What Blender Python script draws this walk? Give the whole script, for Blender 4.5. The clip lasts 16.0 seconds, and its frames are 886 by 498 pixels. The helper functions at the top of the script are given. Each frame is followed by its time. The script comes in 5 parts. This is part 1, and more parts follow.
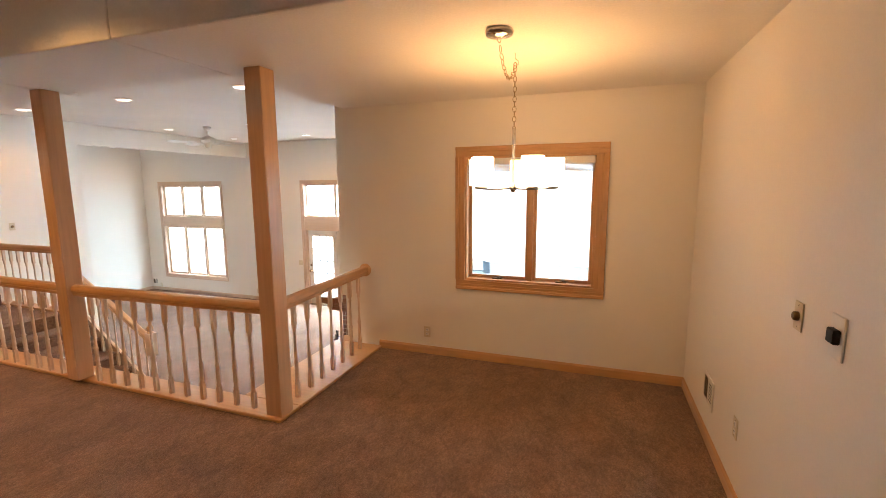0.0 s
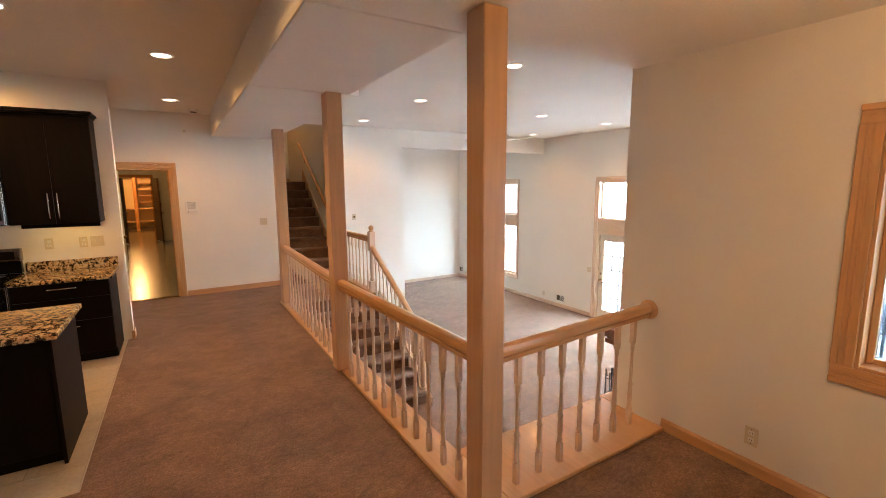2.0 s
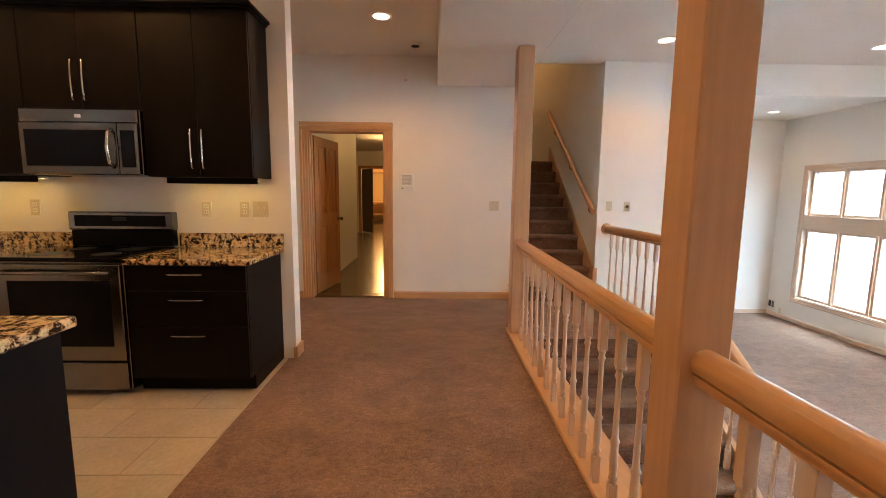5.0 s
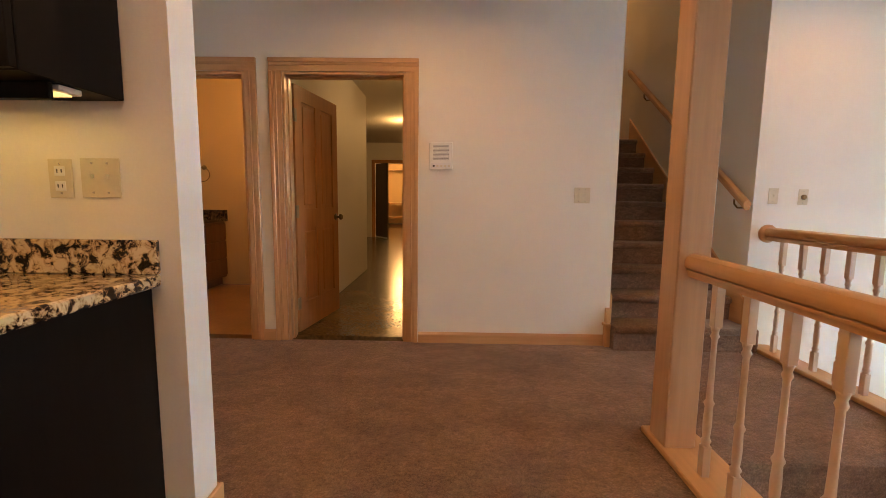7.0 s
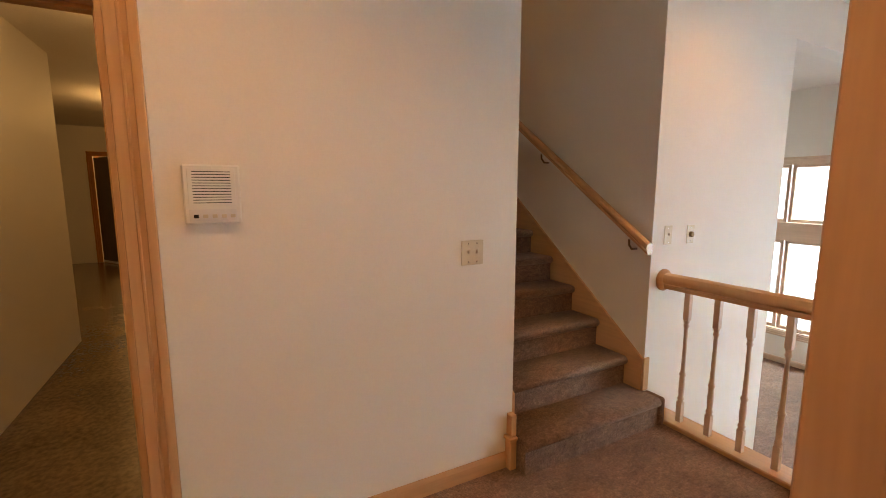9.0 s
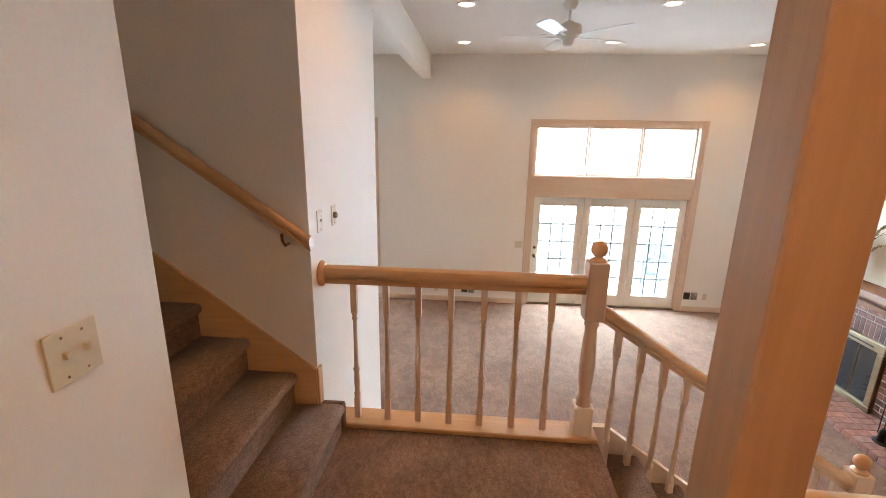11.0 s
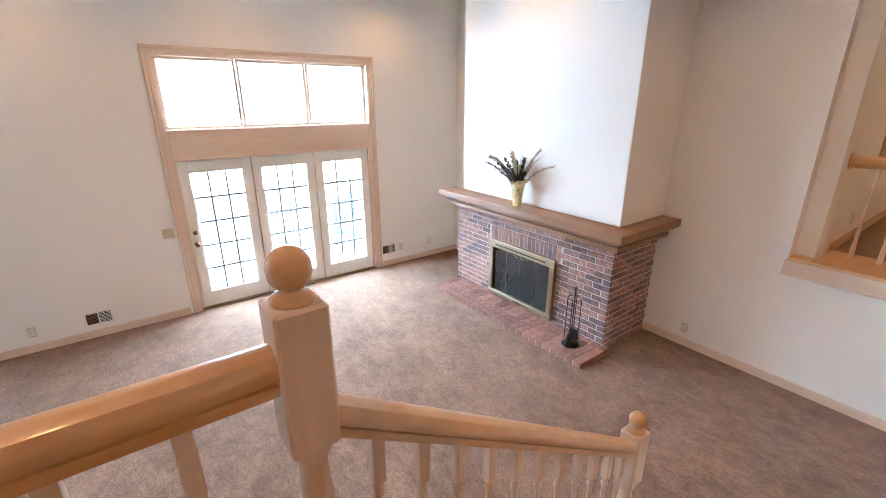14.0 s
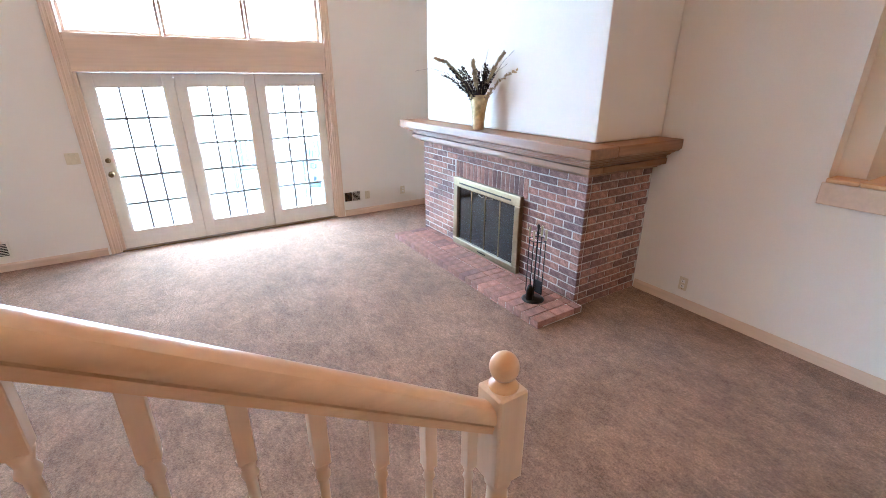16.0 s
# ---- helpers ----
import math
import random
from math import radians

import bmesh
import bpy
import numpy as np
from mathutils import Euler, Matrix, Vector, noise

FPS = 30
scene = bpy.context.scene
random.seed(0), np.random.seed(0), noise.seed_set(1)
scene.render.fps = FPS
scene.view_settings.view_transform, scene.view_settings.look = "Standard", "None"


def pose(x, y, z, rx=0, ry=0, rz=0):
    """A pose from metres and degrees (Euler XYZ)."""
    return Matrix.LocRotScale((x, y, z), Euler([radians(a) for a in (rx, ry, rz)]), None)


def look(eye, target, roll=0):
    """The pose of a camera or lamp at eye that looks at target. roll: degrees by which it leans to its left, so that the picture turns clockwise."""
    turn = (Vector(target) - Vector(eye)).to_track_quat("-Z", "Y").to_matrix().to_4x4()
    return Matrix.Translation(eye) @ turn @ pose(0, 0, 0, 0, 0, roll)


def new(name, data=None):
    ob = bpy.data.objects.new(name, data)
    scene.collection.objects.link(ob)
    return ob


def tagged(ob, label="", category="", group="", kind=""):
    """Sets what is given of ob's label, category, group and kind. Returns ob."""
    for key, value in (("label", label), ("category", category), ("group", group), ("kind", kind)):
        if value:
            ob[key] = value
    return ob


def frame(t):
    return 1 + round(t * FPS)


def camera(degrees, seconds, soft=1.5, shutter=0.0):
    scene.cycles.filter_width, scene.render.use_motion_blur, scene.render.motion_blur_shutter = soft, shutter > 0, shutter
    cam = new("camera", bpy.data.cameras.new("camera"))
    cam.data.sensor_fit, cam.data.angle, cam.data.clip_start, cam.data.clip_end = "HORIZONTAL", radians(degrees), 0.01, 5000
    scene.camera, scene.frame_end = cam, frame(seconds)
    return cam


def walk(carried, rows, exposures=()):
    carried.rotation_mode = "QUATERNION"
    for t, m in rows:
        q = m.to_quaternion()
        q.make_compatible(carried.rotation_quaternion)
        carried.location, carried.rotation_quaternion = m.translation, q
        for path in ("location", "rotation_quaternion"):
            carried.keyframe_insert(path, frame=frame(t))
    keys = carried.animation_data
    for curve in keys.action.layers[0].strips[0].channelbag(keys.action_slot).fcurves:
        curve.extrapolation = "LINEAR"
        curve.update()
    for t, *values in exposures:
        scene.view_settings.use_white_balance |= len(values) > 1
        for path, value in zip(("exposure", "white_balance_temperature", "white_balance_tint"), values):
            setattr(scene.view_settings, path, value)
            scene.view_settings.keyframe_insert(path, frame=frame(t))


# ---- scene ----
cam = camera(91.2, 16.0, soft=0.9)
PATH = [
    (0, (0.056, -0.35, 1.742), (-0.603, 1.517, 1.456), -0.3),
    (0.5, (0.058, 0.016, 1.75), (-0.907, 1.744, 1.465), -0.3),
    (1, (0.001, 0.36, 1.754), (-1.29, 1.861, 1.469), -0.3),
    (1.5, (-0.183, 0.633, 1.74), (-1.715, 1.886, 1.452), -0.4),
    (2, (-0.449, 0.882, 1.745), (-2.141, 1.908, 1.455), -0.4),
    (2.5, (-0.8, 1.062, 1.738), (-2.62, 1.843, 1.456), -0.5),
    (3, (-1.238, 1.199, 1.715), (-3.142, 1.74, 1.428), -0.0),
    (3.5, (-1.709, 1.299, 1.665), (-3.657, 1.652, 1.379), 0.0),
    (4, (-2.216, 1.345, 1.565), (-4.186, 1.556, 1.289), 0.1),
    (4.5, (-2.72, 1.367, 1.43), (-4.7, 1.473, 1.172), 0.1),
    (4.7, (-2.899, 1.392, 1.373), (-4.881, 1.467, 1.115), 0.4),
    (6.8, (-4.998, 1.159, 1.122), (-6.984, 1.137, 0.886), 0.6),
    (7, (-5.184, 1.128, 1.121), (-7.17, 1.102, 0.888), 0.7),
    (7.5, (-5.638, 1.068, 1.15), (-7.625, 1.049, 0.921), 0.7),
    (8, (-6.03, 1.071, 1.222), (-8.015, 1.189, 1.005), 0.4),
    (8.5, (-6.391, 1.142, 1.325), (-8.324, 1.607, 1.111), 0.2),
    (9, (-6.751, 1.065, 1.45), (-8.505, 1.986, 1.173), 0.0),
    (9.2, (-6.877, 1.038, 1.481), (-8.512, 2.154, 1.194), -0.1),
    (11.3, (-7.805, 1.566, 1.64), (-7.732, 3.5, 1.135), 0.9),
    (11.5, (-7.893, 1.721, 1.667), (-7.68, 3.641, 1.151), 0.7),
    (12, (-7.901, 1.973, 1.653), (-7.403, 3.834, 1.118), 0.5),
    (12.5, (-7.832, 2.247, 1.656), (-7.119, 4.025, 1.082), 0.3),
    (13, (-7.712, 2.493, 1.631), (-6.803, 4.17, 1.029), 0.1),
    (13.5, (-7.526, 2.682, 1.516), (-6.446, 4.249, 0.9), -0.1),
    (14, (-7.238, 2.778, 1.355), (-6.118, 4.301, 0.701), -0.1),
    (14.5, (-6.951, 2.84, 1.187), (-5.841, 4.354, 0.499), -0.1),
    (15, (-6.673, 2.878, 1.02), (-5.581, 4.398, 0.314), -0.1),
    (15.5, (-6.41, 2.881, 0.843), (-5.36, 4.419, 0.114), 0.1),
    (16, (-6.123, 2.872, 0.603), (-5.13, 4.448, -0.124), 0.0),
]
# the clip's camera warms and darkens in the hall, cools and brightens in the daylit room
EXPOSURES = [(0, 0.32, 7000, 12), (2, 0.36, 6800, 12), (4.7, 0.26, 6650, 12), (7, 0.06, 6950, 12), (9.2, 0.02, 7350, 12), (11.3, 0.16, 6650, 12), (12.5, 0.28, 6350, 12), (16, 0.25, 5750, 11)]
walk(cam, [(t, look(eye, target, roll)) for t, eye, target, roll in PATH], EXPOSURES)

# ---- world, daylight and lamps ----
world = bpy.data.worlds.new("world")
scene.world = world
world.use_nodes = True
wn = world.node_tree.nodes
sky = wn.new("ShaderNodeTexSky")
sky.sky_type, sky.sun_disc = "NISHITA", False
sky.sun_elevation, sky.sun_rotation = radians(50), radians(200)
wn["Background"].inputs["Strength"].default_value = 0.12
world.node_tree.links.new(sky.outputs[0], wn["Background"].inputs["Color"])
sun = new("sun", bpy.data.lights.new("sun", "SUN"))
sun.data.energy, sun.data.angle, sun.data.color = 1.0, radians(12), (1, 0.95, 0.88)
sun.rotation_euler = (radians(40), 0, radians(-20))

SKY_GLOW = 33.0     # bright hazy daylight beyond the windows
CAN_WATTS = 38.0    # recessed downlights
WARM = (1.0, 0.52, 0.18)

# ---- main levels and planes (metres) ----
HC, LC, FC = 2.877, 2.545, 2.86     # hall, soffit and family-room ceilings
FZ = -1.222                         # family-room floor
XE = -8.465                         # end wall of the hall
YD, XR = 3.722, 0.835               # dining window wall and side wall
YX, XF = 8.667, -2.62               # family-room window wall and side wall


# ---- materials ----
def mat(name, base, rough=0.5, metal=0.0, var=0.12, s1=1.5, s2=60.0, bump=0.1, bdist=0.002, stretch=(1, 1, 1), coat=0.0, spec=0.5):
    """A surface with stains at scale s1, grain at scale s2 and fine relief."""
    m = bpy.data.materials.new(name)
    m.use_nodes = True
    n, l = m.node_tree.nodes, m.node_tree.links
    b = n["Principled BSDF"]
    b.inputs["Roughness"].default_value, b.inputs["Metallic"].default_value = rough, metal
    b.inputs["Coat Weight"].default_value = coat
    b.inputs["Specular IOR Level"].default_value = spec
    tc, mp = n.new("ShaderNodeTexCoord"), n.new("ShaderNodeMapping")
    mp.inputs["Scale"].default_value = stretch
    l.new(tc.outputs["Object"], mp.inputs["Vector"])
    big, fine = n.new("ShaderNodeTexNoise"), n.new("ShaderNodeTexNoise")
    big.inputs["Scale"].default_value, big.inputs["Detail"].default_value = s1, 4
    fine.inputs["Scale"].default_value, fine.inputs["Detail"].default_value = s2, 5
    for t in (big, fine):
        l.new(mp.outputs[0], t.inputs["Vector"])
    mix = n.new("ShaderNodeMix")
    mix.data_type = "FLOAT"
    mix.inputs["Factor"].default_value = 0.5
    l.new(big.outputs["Fac"], mix.inputs["A"])
    l.new(fine.outputs["Fac"], mix.inputs["B"])
    ramp = n.new("ShaderNodeValToRGB")
    ramp.color_ramp.elements[0].position, ramp.color_ramp.elements[1].position = 0.34, 0.66
    ramp.color_ramp.elements[0].color = (*[c * (1 - var) for c in base], 1)
    ramp.color_ramp.elements[1].color = (*[min(1, c * (1 + var)) for c in base], 1)
    l.new(mix.outputs[0], ramp.inputs[0])
    l.new(ramp.outputs[0], b.inputs["Base Color"])
    if bump:
        bp = n.new("ShaderNodeBump")
        bp.inputs["Strength"].default_value, bp.inputs["Distance"].default_value = bump, bdist
        l.new(fine.outputs["Fac"], bp.inputs["Height"])
        l.new(bp.outputs[0], b.inputs["Normal"])
    return m


def wood(name, base, axis, rough=0.35, var=0.11, coat=0.25, spec=0.5):
    st = [1.0, 1.0, 1.0]
    st["xyz".index(axis)] = 0.06
    return mat(name, base, rough, 0, var, 7, 46, 0.12, 0.001, st, coat, spec)


def glow(name, colour, strength):
    m = bpy.data.materials.new(name)
    m.use_nodes = True
    b = m.node_tree.nodes["Principled BSDF"]
    b.inputs["Base Color"].default_value = (*colour, 1)
    b.inputs["Emission Color"].default_value, b.inputs["Emission Strength"].default_value = (*colour, 1), strength
    return m


def glass(name, tint=(1, 1, 1), rough=0.0, thin=True):
    m = bpy.data.materials.new(name)
    m.use_nodes = True
    n, l = m.node_tree.nodes, m.node_tree.links
    if thin:
        gl, tr, mx = n.new("ShaderNodeBsdfGlossy"), n.new("ShaderNodeBsdfTransparent"), n.new("ShaderNodeMixShader")
        gl.inputs["Roughness"].default_value = rough
        tr.inputs["Color"].default_value = (*tint, 1)
        mx.inputs[0].default_value = 0.05
        l.new(tr.outputs[0], mx.inputs[1])
        l.new(gl.outputs[0], mx.inputs[2])
        l.new(mx.outputs[0], n["Material Output"].inputs["Surface"])
    else:
        b = n["Principled BSDF"]
        b.inputs["Base Color"].default_value = (*tint, 1)
        b.inputs["Transmission Weight"].default_value, b.inputs["Roughness"].default_value, b.inputs["IOR"].default_value = 1, rough, 1.45
    return m


def granite(name, pale, mid, dark):
    m = mat(name, mid, 0.12, 0, 0.2, 14, 90, 0.02, 0.0005, coat=0.3)
    n, l = m.node_tree.nodes, m.node_tree.links
    b = n["Principled BSDF"]
    tc = n["Texture Coordinate"]
    v = n.new("ShaderNodeTexNoise")
    v.inputs["Scale"].default_value, v.inputs["Detail"].default_value, v.inputs["Roughness"].default_value, v.inputs["Distortion"].default_value = 30, 8, 0.72, 0.5
    l.new(tc.outputs["Object"], v.inputs["Vector"])
    r = n.new("ShaderNodeValToRGB")
    e = r.color_ramp.elements
    e[0].position, e[0].color = 0.43, (*dark, 1)
    e[1].position, e[1].color = 0.56, (*pale, 1)
    k = e.new(0.465)
    k.color = (*[d * 3 for d in dark], 1)
    k = e.new(0.49)
    k.color = (*mid, 1)
    l.new(v.outputs["Fac"], r.inputs[0])
    l.new(r.outputs[0], b.inputs["Base Color"])
    return m


def varied(m, spread=0.35, hues=()):
    """Lets alike pieces differ, each by its own random number."""
    n, l = m.node_tree.nodes, m.node_tree.links
    b = n["Principled BSDF"]
    src = b.inputs["Base Color"].links[0].from_socket
    info, r, mx = n.new("ShaderNodeObjectInfo"), n.new("ShaderNodeValToRGB"), n.new("ShaderNodeMix")
    mx.data_type, mx.blend_type = "RGBA", "MULTIPLY"
    mx.inputs["Factor"].default_value = 1
    e = r.color_ramp.elements
    hues = hues or ((1 - spread,) * 3, (1 + spread * 0.4,) * 3)
    e[0].color, e[1].color = (*hues[0], 1), (*hues[-1], 1)
    for i, h in enumerate(hues[1:-1], 1):
        e.new(i / (len(hues) - 1)).color = (*h, 1)
    l.new(info.outputs["Random"], r.inputs[0])
    l.new(src, mx.inputs["A"])
    l.new(r.outputs[0], mx.inputs["B"])
    l.new(mx.outputs["Result"], b.inputs["Base Color"])
    return m


PAINT = mat("wall_paint", (0.82, 0.775, 0.705), 0.62, 0, 0.025, 0.7, 130, 0.10, 0.002)
CEIL = mat("ceiling_texture", (0.79, 0.75, 0.695), 0.8, 0, 0.04, 1.2, 75, 0.45, 0.004)


def carpet(name, base):
    """Cut pile: tuft grain, short brushed strokes of the nap and faint tracks."""
    m = mat(name, base, 0.95, 0, 0.14, 1.8, 150, 0.8, 0.008, spec=0.1)
    n, l = m.node_tree.nodes, m.node_tree.links
    b = n["Principled BSDF"]
    src = b.inputs["Base Color"].links[0].from_socket
    tc = n["Texture Coordinate"]
    out = src
    for turn, scale, stretch, lo, hi in ((35, 48, (1, 0.5, 1), 0.84, 1.16), (-50, 2.2, (1, 0.6, 1), 0.88, 1.10), (-30, 8, (1, 0.75, 1), 0.87, 1.12), (10, 95, (1, 1, 1), 0.78, 1.22)):
        mp, t, r, mx = n.new("ShaderNodeMapping"), n.new("ShaderNodeTexNoise"), n.new("ShaderNodeMapRange"), n.new("ShaderNodeMix")
        mp.inputs["Rotation"].default_value = (0, 0, radians(turn))
        mp.inputs["Scale"].default_value = stretch
        t.inputs["Scale"].default_value, t.inputs["Detail"].default_value, t.inputs["Distortion"].default_value = scale, 3, 0.6
        r.inputs["From Min"].default_value, r.inputs["From Max"].default_value = 0.35, 0.65
        r.inputs["To Min"].default_value, r.inputs["To Max"].default_value = lo, hi
        mx.data_type, mx.blend_type = "RGBA", "MULTIPLY"
        mx.inputs["Factor"].default_value = 1
        l.new(tc.outputs["Object"], mp.inputs["Vector"])
        l.new(mp.outputs[0], t.inputs["Vector"])
        l.new(t.outputs["Fac"], r.inputs["Value"])
        l.new(out, mx.inputs["A"])
        l.new(r.outputs[0], mx.inputs["B"])
        out = mx.outputs["Result"]
    l.new(out, b.inputs["Base Color"])
    return m


CARPET = carpet("carpet", (0.228, 0.138, 0.094))
_b = CARPET.node_tree.nodes["Principled BSDF"]
_b.inputs["Sheen Weight"].default_value, _b.inputs["Sheen Roughness"].default_value = 0.22, 0.4
_b.inputs["Sheen Tint"].default_value = (0.95, 0.86, 0.78, 1)
MAPLE = (0.58, 0.325, 0.15)
MX, MY, MZ = (wood("maple_" + a, MAPLE, a) for a in "xyz")
PINKX, PINKY, PINKZ = (wood("pickled_trim_" + a, (0.66, 0.49, 0.36), a, 0.42, 0.065, 0.15) for a in "xyz")
RAILX = wood("rail_maple", (0.62, 0.40, 0.24), "x", 0.32, 0.09)
POSTZ = wood("post_maple", (0.58, 0.35, 0.20), "z", 0.4, 0.1, 0.15)
OAKX, OAKY, OAKZ = (wood("mantel_oak_" + a, (0.25, 0.115, 0.05), a, 0.42, 0.22, 0.12, 0.4) for a in "xyz")
ESPRESSO = wood("espresso_veneer", (0.0055, 0.0032, 0.0024), "z", 0.5, 0.3, 0.0, 0.12)
VANITY = wood("vanity_oak", (0.17, 0.075, 0.03), "z", 0.45, 0.2)
DOORWOOD = wood("maple_door", (0.44, 0.19, 0.06), "z", 0.5, 0.16, 0.05, 0.3)
DARKDOOR = wood("dark_door", (0.06, 0.025, 0.012), "z", 0.4, 0.3)
WHITE = mat("white_enamel", (0.80, 0.78, 0.73), 0.35, 0, 0.03, 3, 40, 0.03)
# the grey paints in the shaded, backlit look of pale glazing bars
MUNTIN = mat("grey_muntin", (0.20, 0.20, 0.195), 0.5, 0, 0.05, 5, 40, 0)
CREAM = mat("cream_door_paint", (0.78, 0.74, 0.66), 0.4, 0, 0.04, 3, 40, 0.05)
PLATE = mat("almond_plastic", (0.66, 0.58, 0.42), 0.35, 0, 0.04, 4, 60, 0.02)
STEEL = mat("brushed_steel", (0.22, 0.21, 0.20), 0.19, 1, 0.08, 4, 60, 0.05, 0.0005, (0.05, 1, 1))
CHROME = mat("satin_nickel", (0.62, 0.60, 0.57), 0.22, 1, 0.04, 5, 60, 0)
BRASS = mat("antique_brass", (0.31, 0.245, 0.155), 0.36, 1, 0.15, 6, 50, 0.03)
DARKBRASS = mat("dark_brass", (0.20, 0.13, 0.06), 0.35, 1, 0.15, 6, 50, 0.03)
BLACK = mat("black_iron", (0.018, 0.018, 0.018), 0.5, 0.6, 0.2, 6, 60, 0.1)
# near-black colour standing in for shade inside slots, gaps and recesses
VOID = mat("dark_recess", (0.02, 0.02, 0.02), 0.9, 0, 0.2, 4, 40, 0)
GLOSSBLACK = mat("black_ceramic_glass", (0.006, 0.006, 0.007), 0.10, 0, 0.1, 4, 40, 0, spec=0.12)
SMOKED = mat("smoked_fire_glass", (0.020, 0.024, 0.026), 0.09, 0, 0.06, 2, 30, 0, coat=0.15)
GRANITE = granite("speckled_granite", (0.66, 0.49, 0.29), (0.40, 0.25, 0.12), (0.012, 0.008, 0.006))
DARKGRANITE = granite("dark_granite", (0.14, 0.09, 0.06), (0.07, 0.045, 0.03), (0.012, 0.008, 0.008))
TILE = varied(mat("beige_tile", (0.52, 0.44, 0.335), 0.3, 0, 0.14, 5, 40, 0.05), 0.12)
GROUT = mat("tile_grout", (0.42, 0.36, 0.28), 0.9, 0, 0.15, 6, 60, 0.2)
BRICK = varied(mat("fired_brick", (0.265, 0.15, 0.122), 0.85, 0, 0.5, 22, 95, 0.7, 0.004), hues=((0.50, 0.56, 0.68), (0.78, 0.78, 0.84), (1.05, 0.96, 0.94), (1.30, 1.16, 1.10), (0.9, 0.84, 0.84), (0.62, 0.60, 0.66)))
HEARTHBRICK = varied(mat("hearth_brick", (0.31, 0.16, 0.125), 0.8, 0, 0.3, 16, 95, 0.6, 0.004), hues=((0.65, 0.7, 0.8), (1, 1, 1), (0.8, 0.8, 0.82), (1.3, 1.22, 1.15)))
MORTAR = mat("mortar", (0.50, 0.455, 0.41), 0.95, 0, 0.2, 12, 80, 0.5, 0.003)
CONCRETE = mat("sealed_concrete", (0.16, 0.105, 0.05), 0.22, 0, 0.5, 2.2, 30, 0.15, 0.003)
BATHWALL = mat("tan_wall_paint", (0.64, 0.46, 0.25), 0.6, 0, 0.03, 1, 120, 0.1)
PANE = glass("window_glass")
# grey tint added to cut the daylight on the alcove wall
SCREENED = glass("screened_glass", (0.52, 0.52, 0.52))
# darker tint added to weaken daylight entering the dining room
MESHED = glass("insect_screened_glass", (0.37, 0.37, 0.37))
CLEAR = glass("vase_glass", (0.96, 0.95, 0.92), 0.0, False)
FROST = mat("frosted_base", (0.75, 0.73, 0.70), 0.4, 0, 0.04, 6, 60, 0.05)
BULB = glow("lamp_lens", (1.0, 0.88, 0.70), 9.0)
SHADE = glow("frosted_shade", (1.0, 0.82, 0.58), 5.0)
TUBE = glow("bare_bulb", (1.0, 0.82, 0.55), 14.0)
UNDER = glow("under_cabinet_strip", (1.0, 0.72, 0.26), 1.2)
HAZE = glow("bright_daylight_haze", (0.61, 0.82, 1.0), SKY_GLOW)
# an overcast sky: the haze brightens steadily towards the zenith
_n, _l = HAZE.node_tree.nodes, HAZE.node_tree.links
_geo, _sep, _rng = _n.new("ShaderNodeNewGeometry"), _n.new("ShaderNodeSeparateXYZ"), _n.new("ShaderNodeMapRange")
_rng.inputs["From Min"].default_value, _rng.inputs["From Max"].default_value = 3.0, 26.0
_rng.inputs["To Min"].default_value, _rng.inputs["To Max"].default_value = SKY_GLOW, SKY_GLOW * 3.2
_l.new(_geo.outputs["Position"], _sep.inputs[0])
_l.new(_sep.outputs["Z"], _rng.inputs["Value"])
_l.new(_rng.outputs[0], _n["Principled BSDF"].inputs["Emission Strength"])
MIRROR = mat("mirror_silver", (0.86, 0.86, 0.84), 0.02, 1, 0.01, 2, 40, 0)
BLIND = mat("pleated_shade_cloth", (0.62, 0.55, 0.44), 0.8, 0, 0.1, 3, 30, 0.2)
DRIED = varied(mat("dried_stems", (0.028, 0.014, 0.012), 0.9, 0, 0.5, 20, 80, 0), 0.4)
RUST = mat("rust_leaves", (0.13, 0.035, 0.018), 0.8, 0, 0.5, 22, 80, 0)
STRAW = mat("straw_grass", (0.42, 0.31, 0.18), 0.9, 0, 0.3, 20, 80, 0)
CERAMIC = mat("marbled_vase", (0.62, 0.50, 0.26), 0.18, 0, 0.45, 9, 24, 0.05, coat=0.4)
DECK = mat("pale_deck", (0.45, 0.46, 0.47), 0.8, 0, 0.15, 2, 30, 0.2)
PATIO = mat("patio_furniture", (0.11, 0.15, 0.19), 0.5, 0, 0.15, 4, 40, 0.05)


# ---- mesh helpers ----
def box(bm, x0, x1, y0, y1, z0, z1, b=0.0):
    """A box with chamfered edges."""
    m = Matrix.LocRotScale(((x0 + x1) / 2, (y0 + y1) / 2, (z0 + z1) / 2), None, (abs(x1 - x0), abs(y1 - y0), abs(z1 - z0)))
    v = bmesh.ops.create_cube(bm, size=1, matrix=m)["verts"]
    b = min(b, 0.4 * min(abs(x1 - x0), abs(y1 - y0), abs(z1 - z0)))
    if b:
        e = list({k for q in v for k in q.link_edges})
        bmesh.ops.bevel(bm, geom=e, offset=b, segments=2 if b > 0.006 else 1, affect="EDGES", profile=0.5)
    return bm


def boxes(*rows, b=0.0):
    bm = bmesh.new()
    for r in rows:
        box(bm, *r, b=b)
    return bm


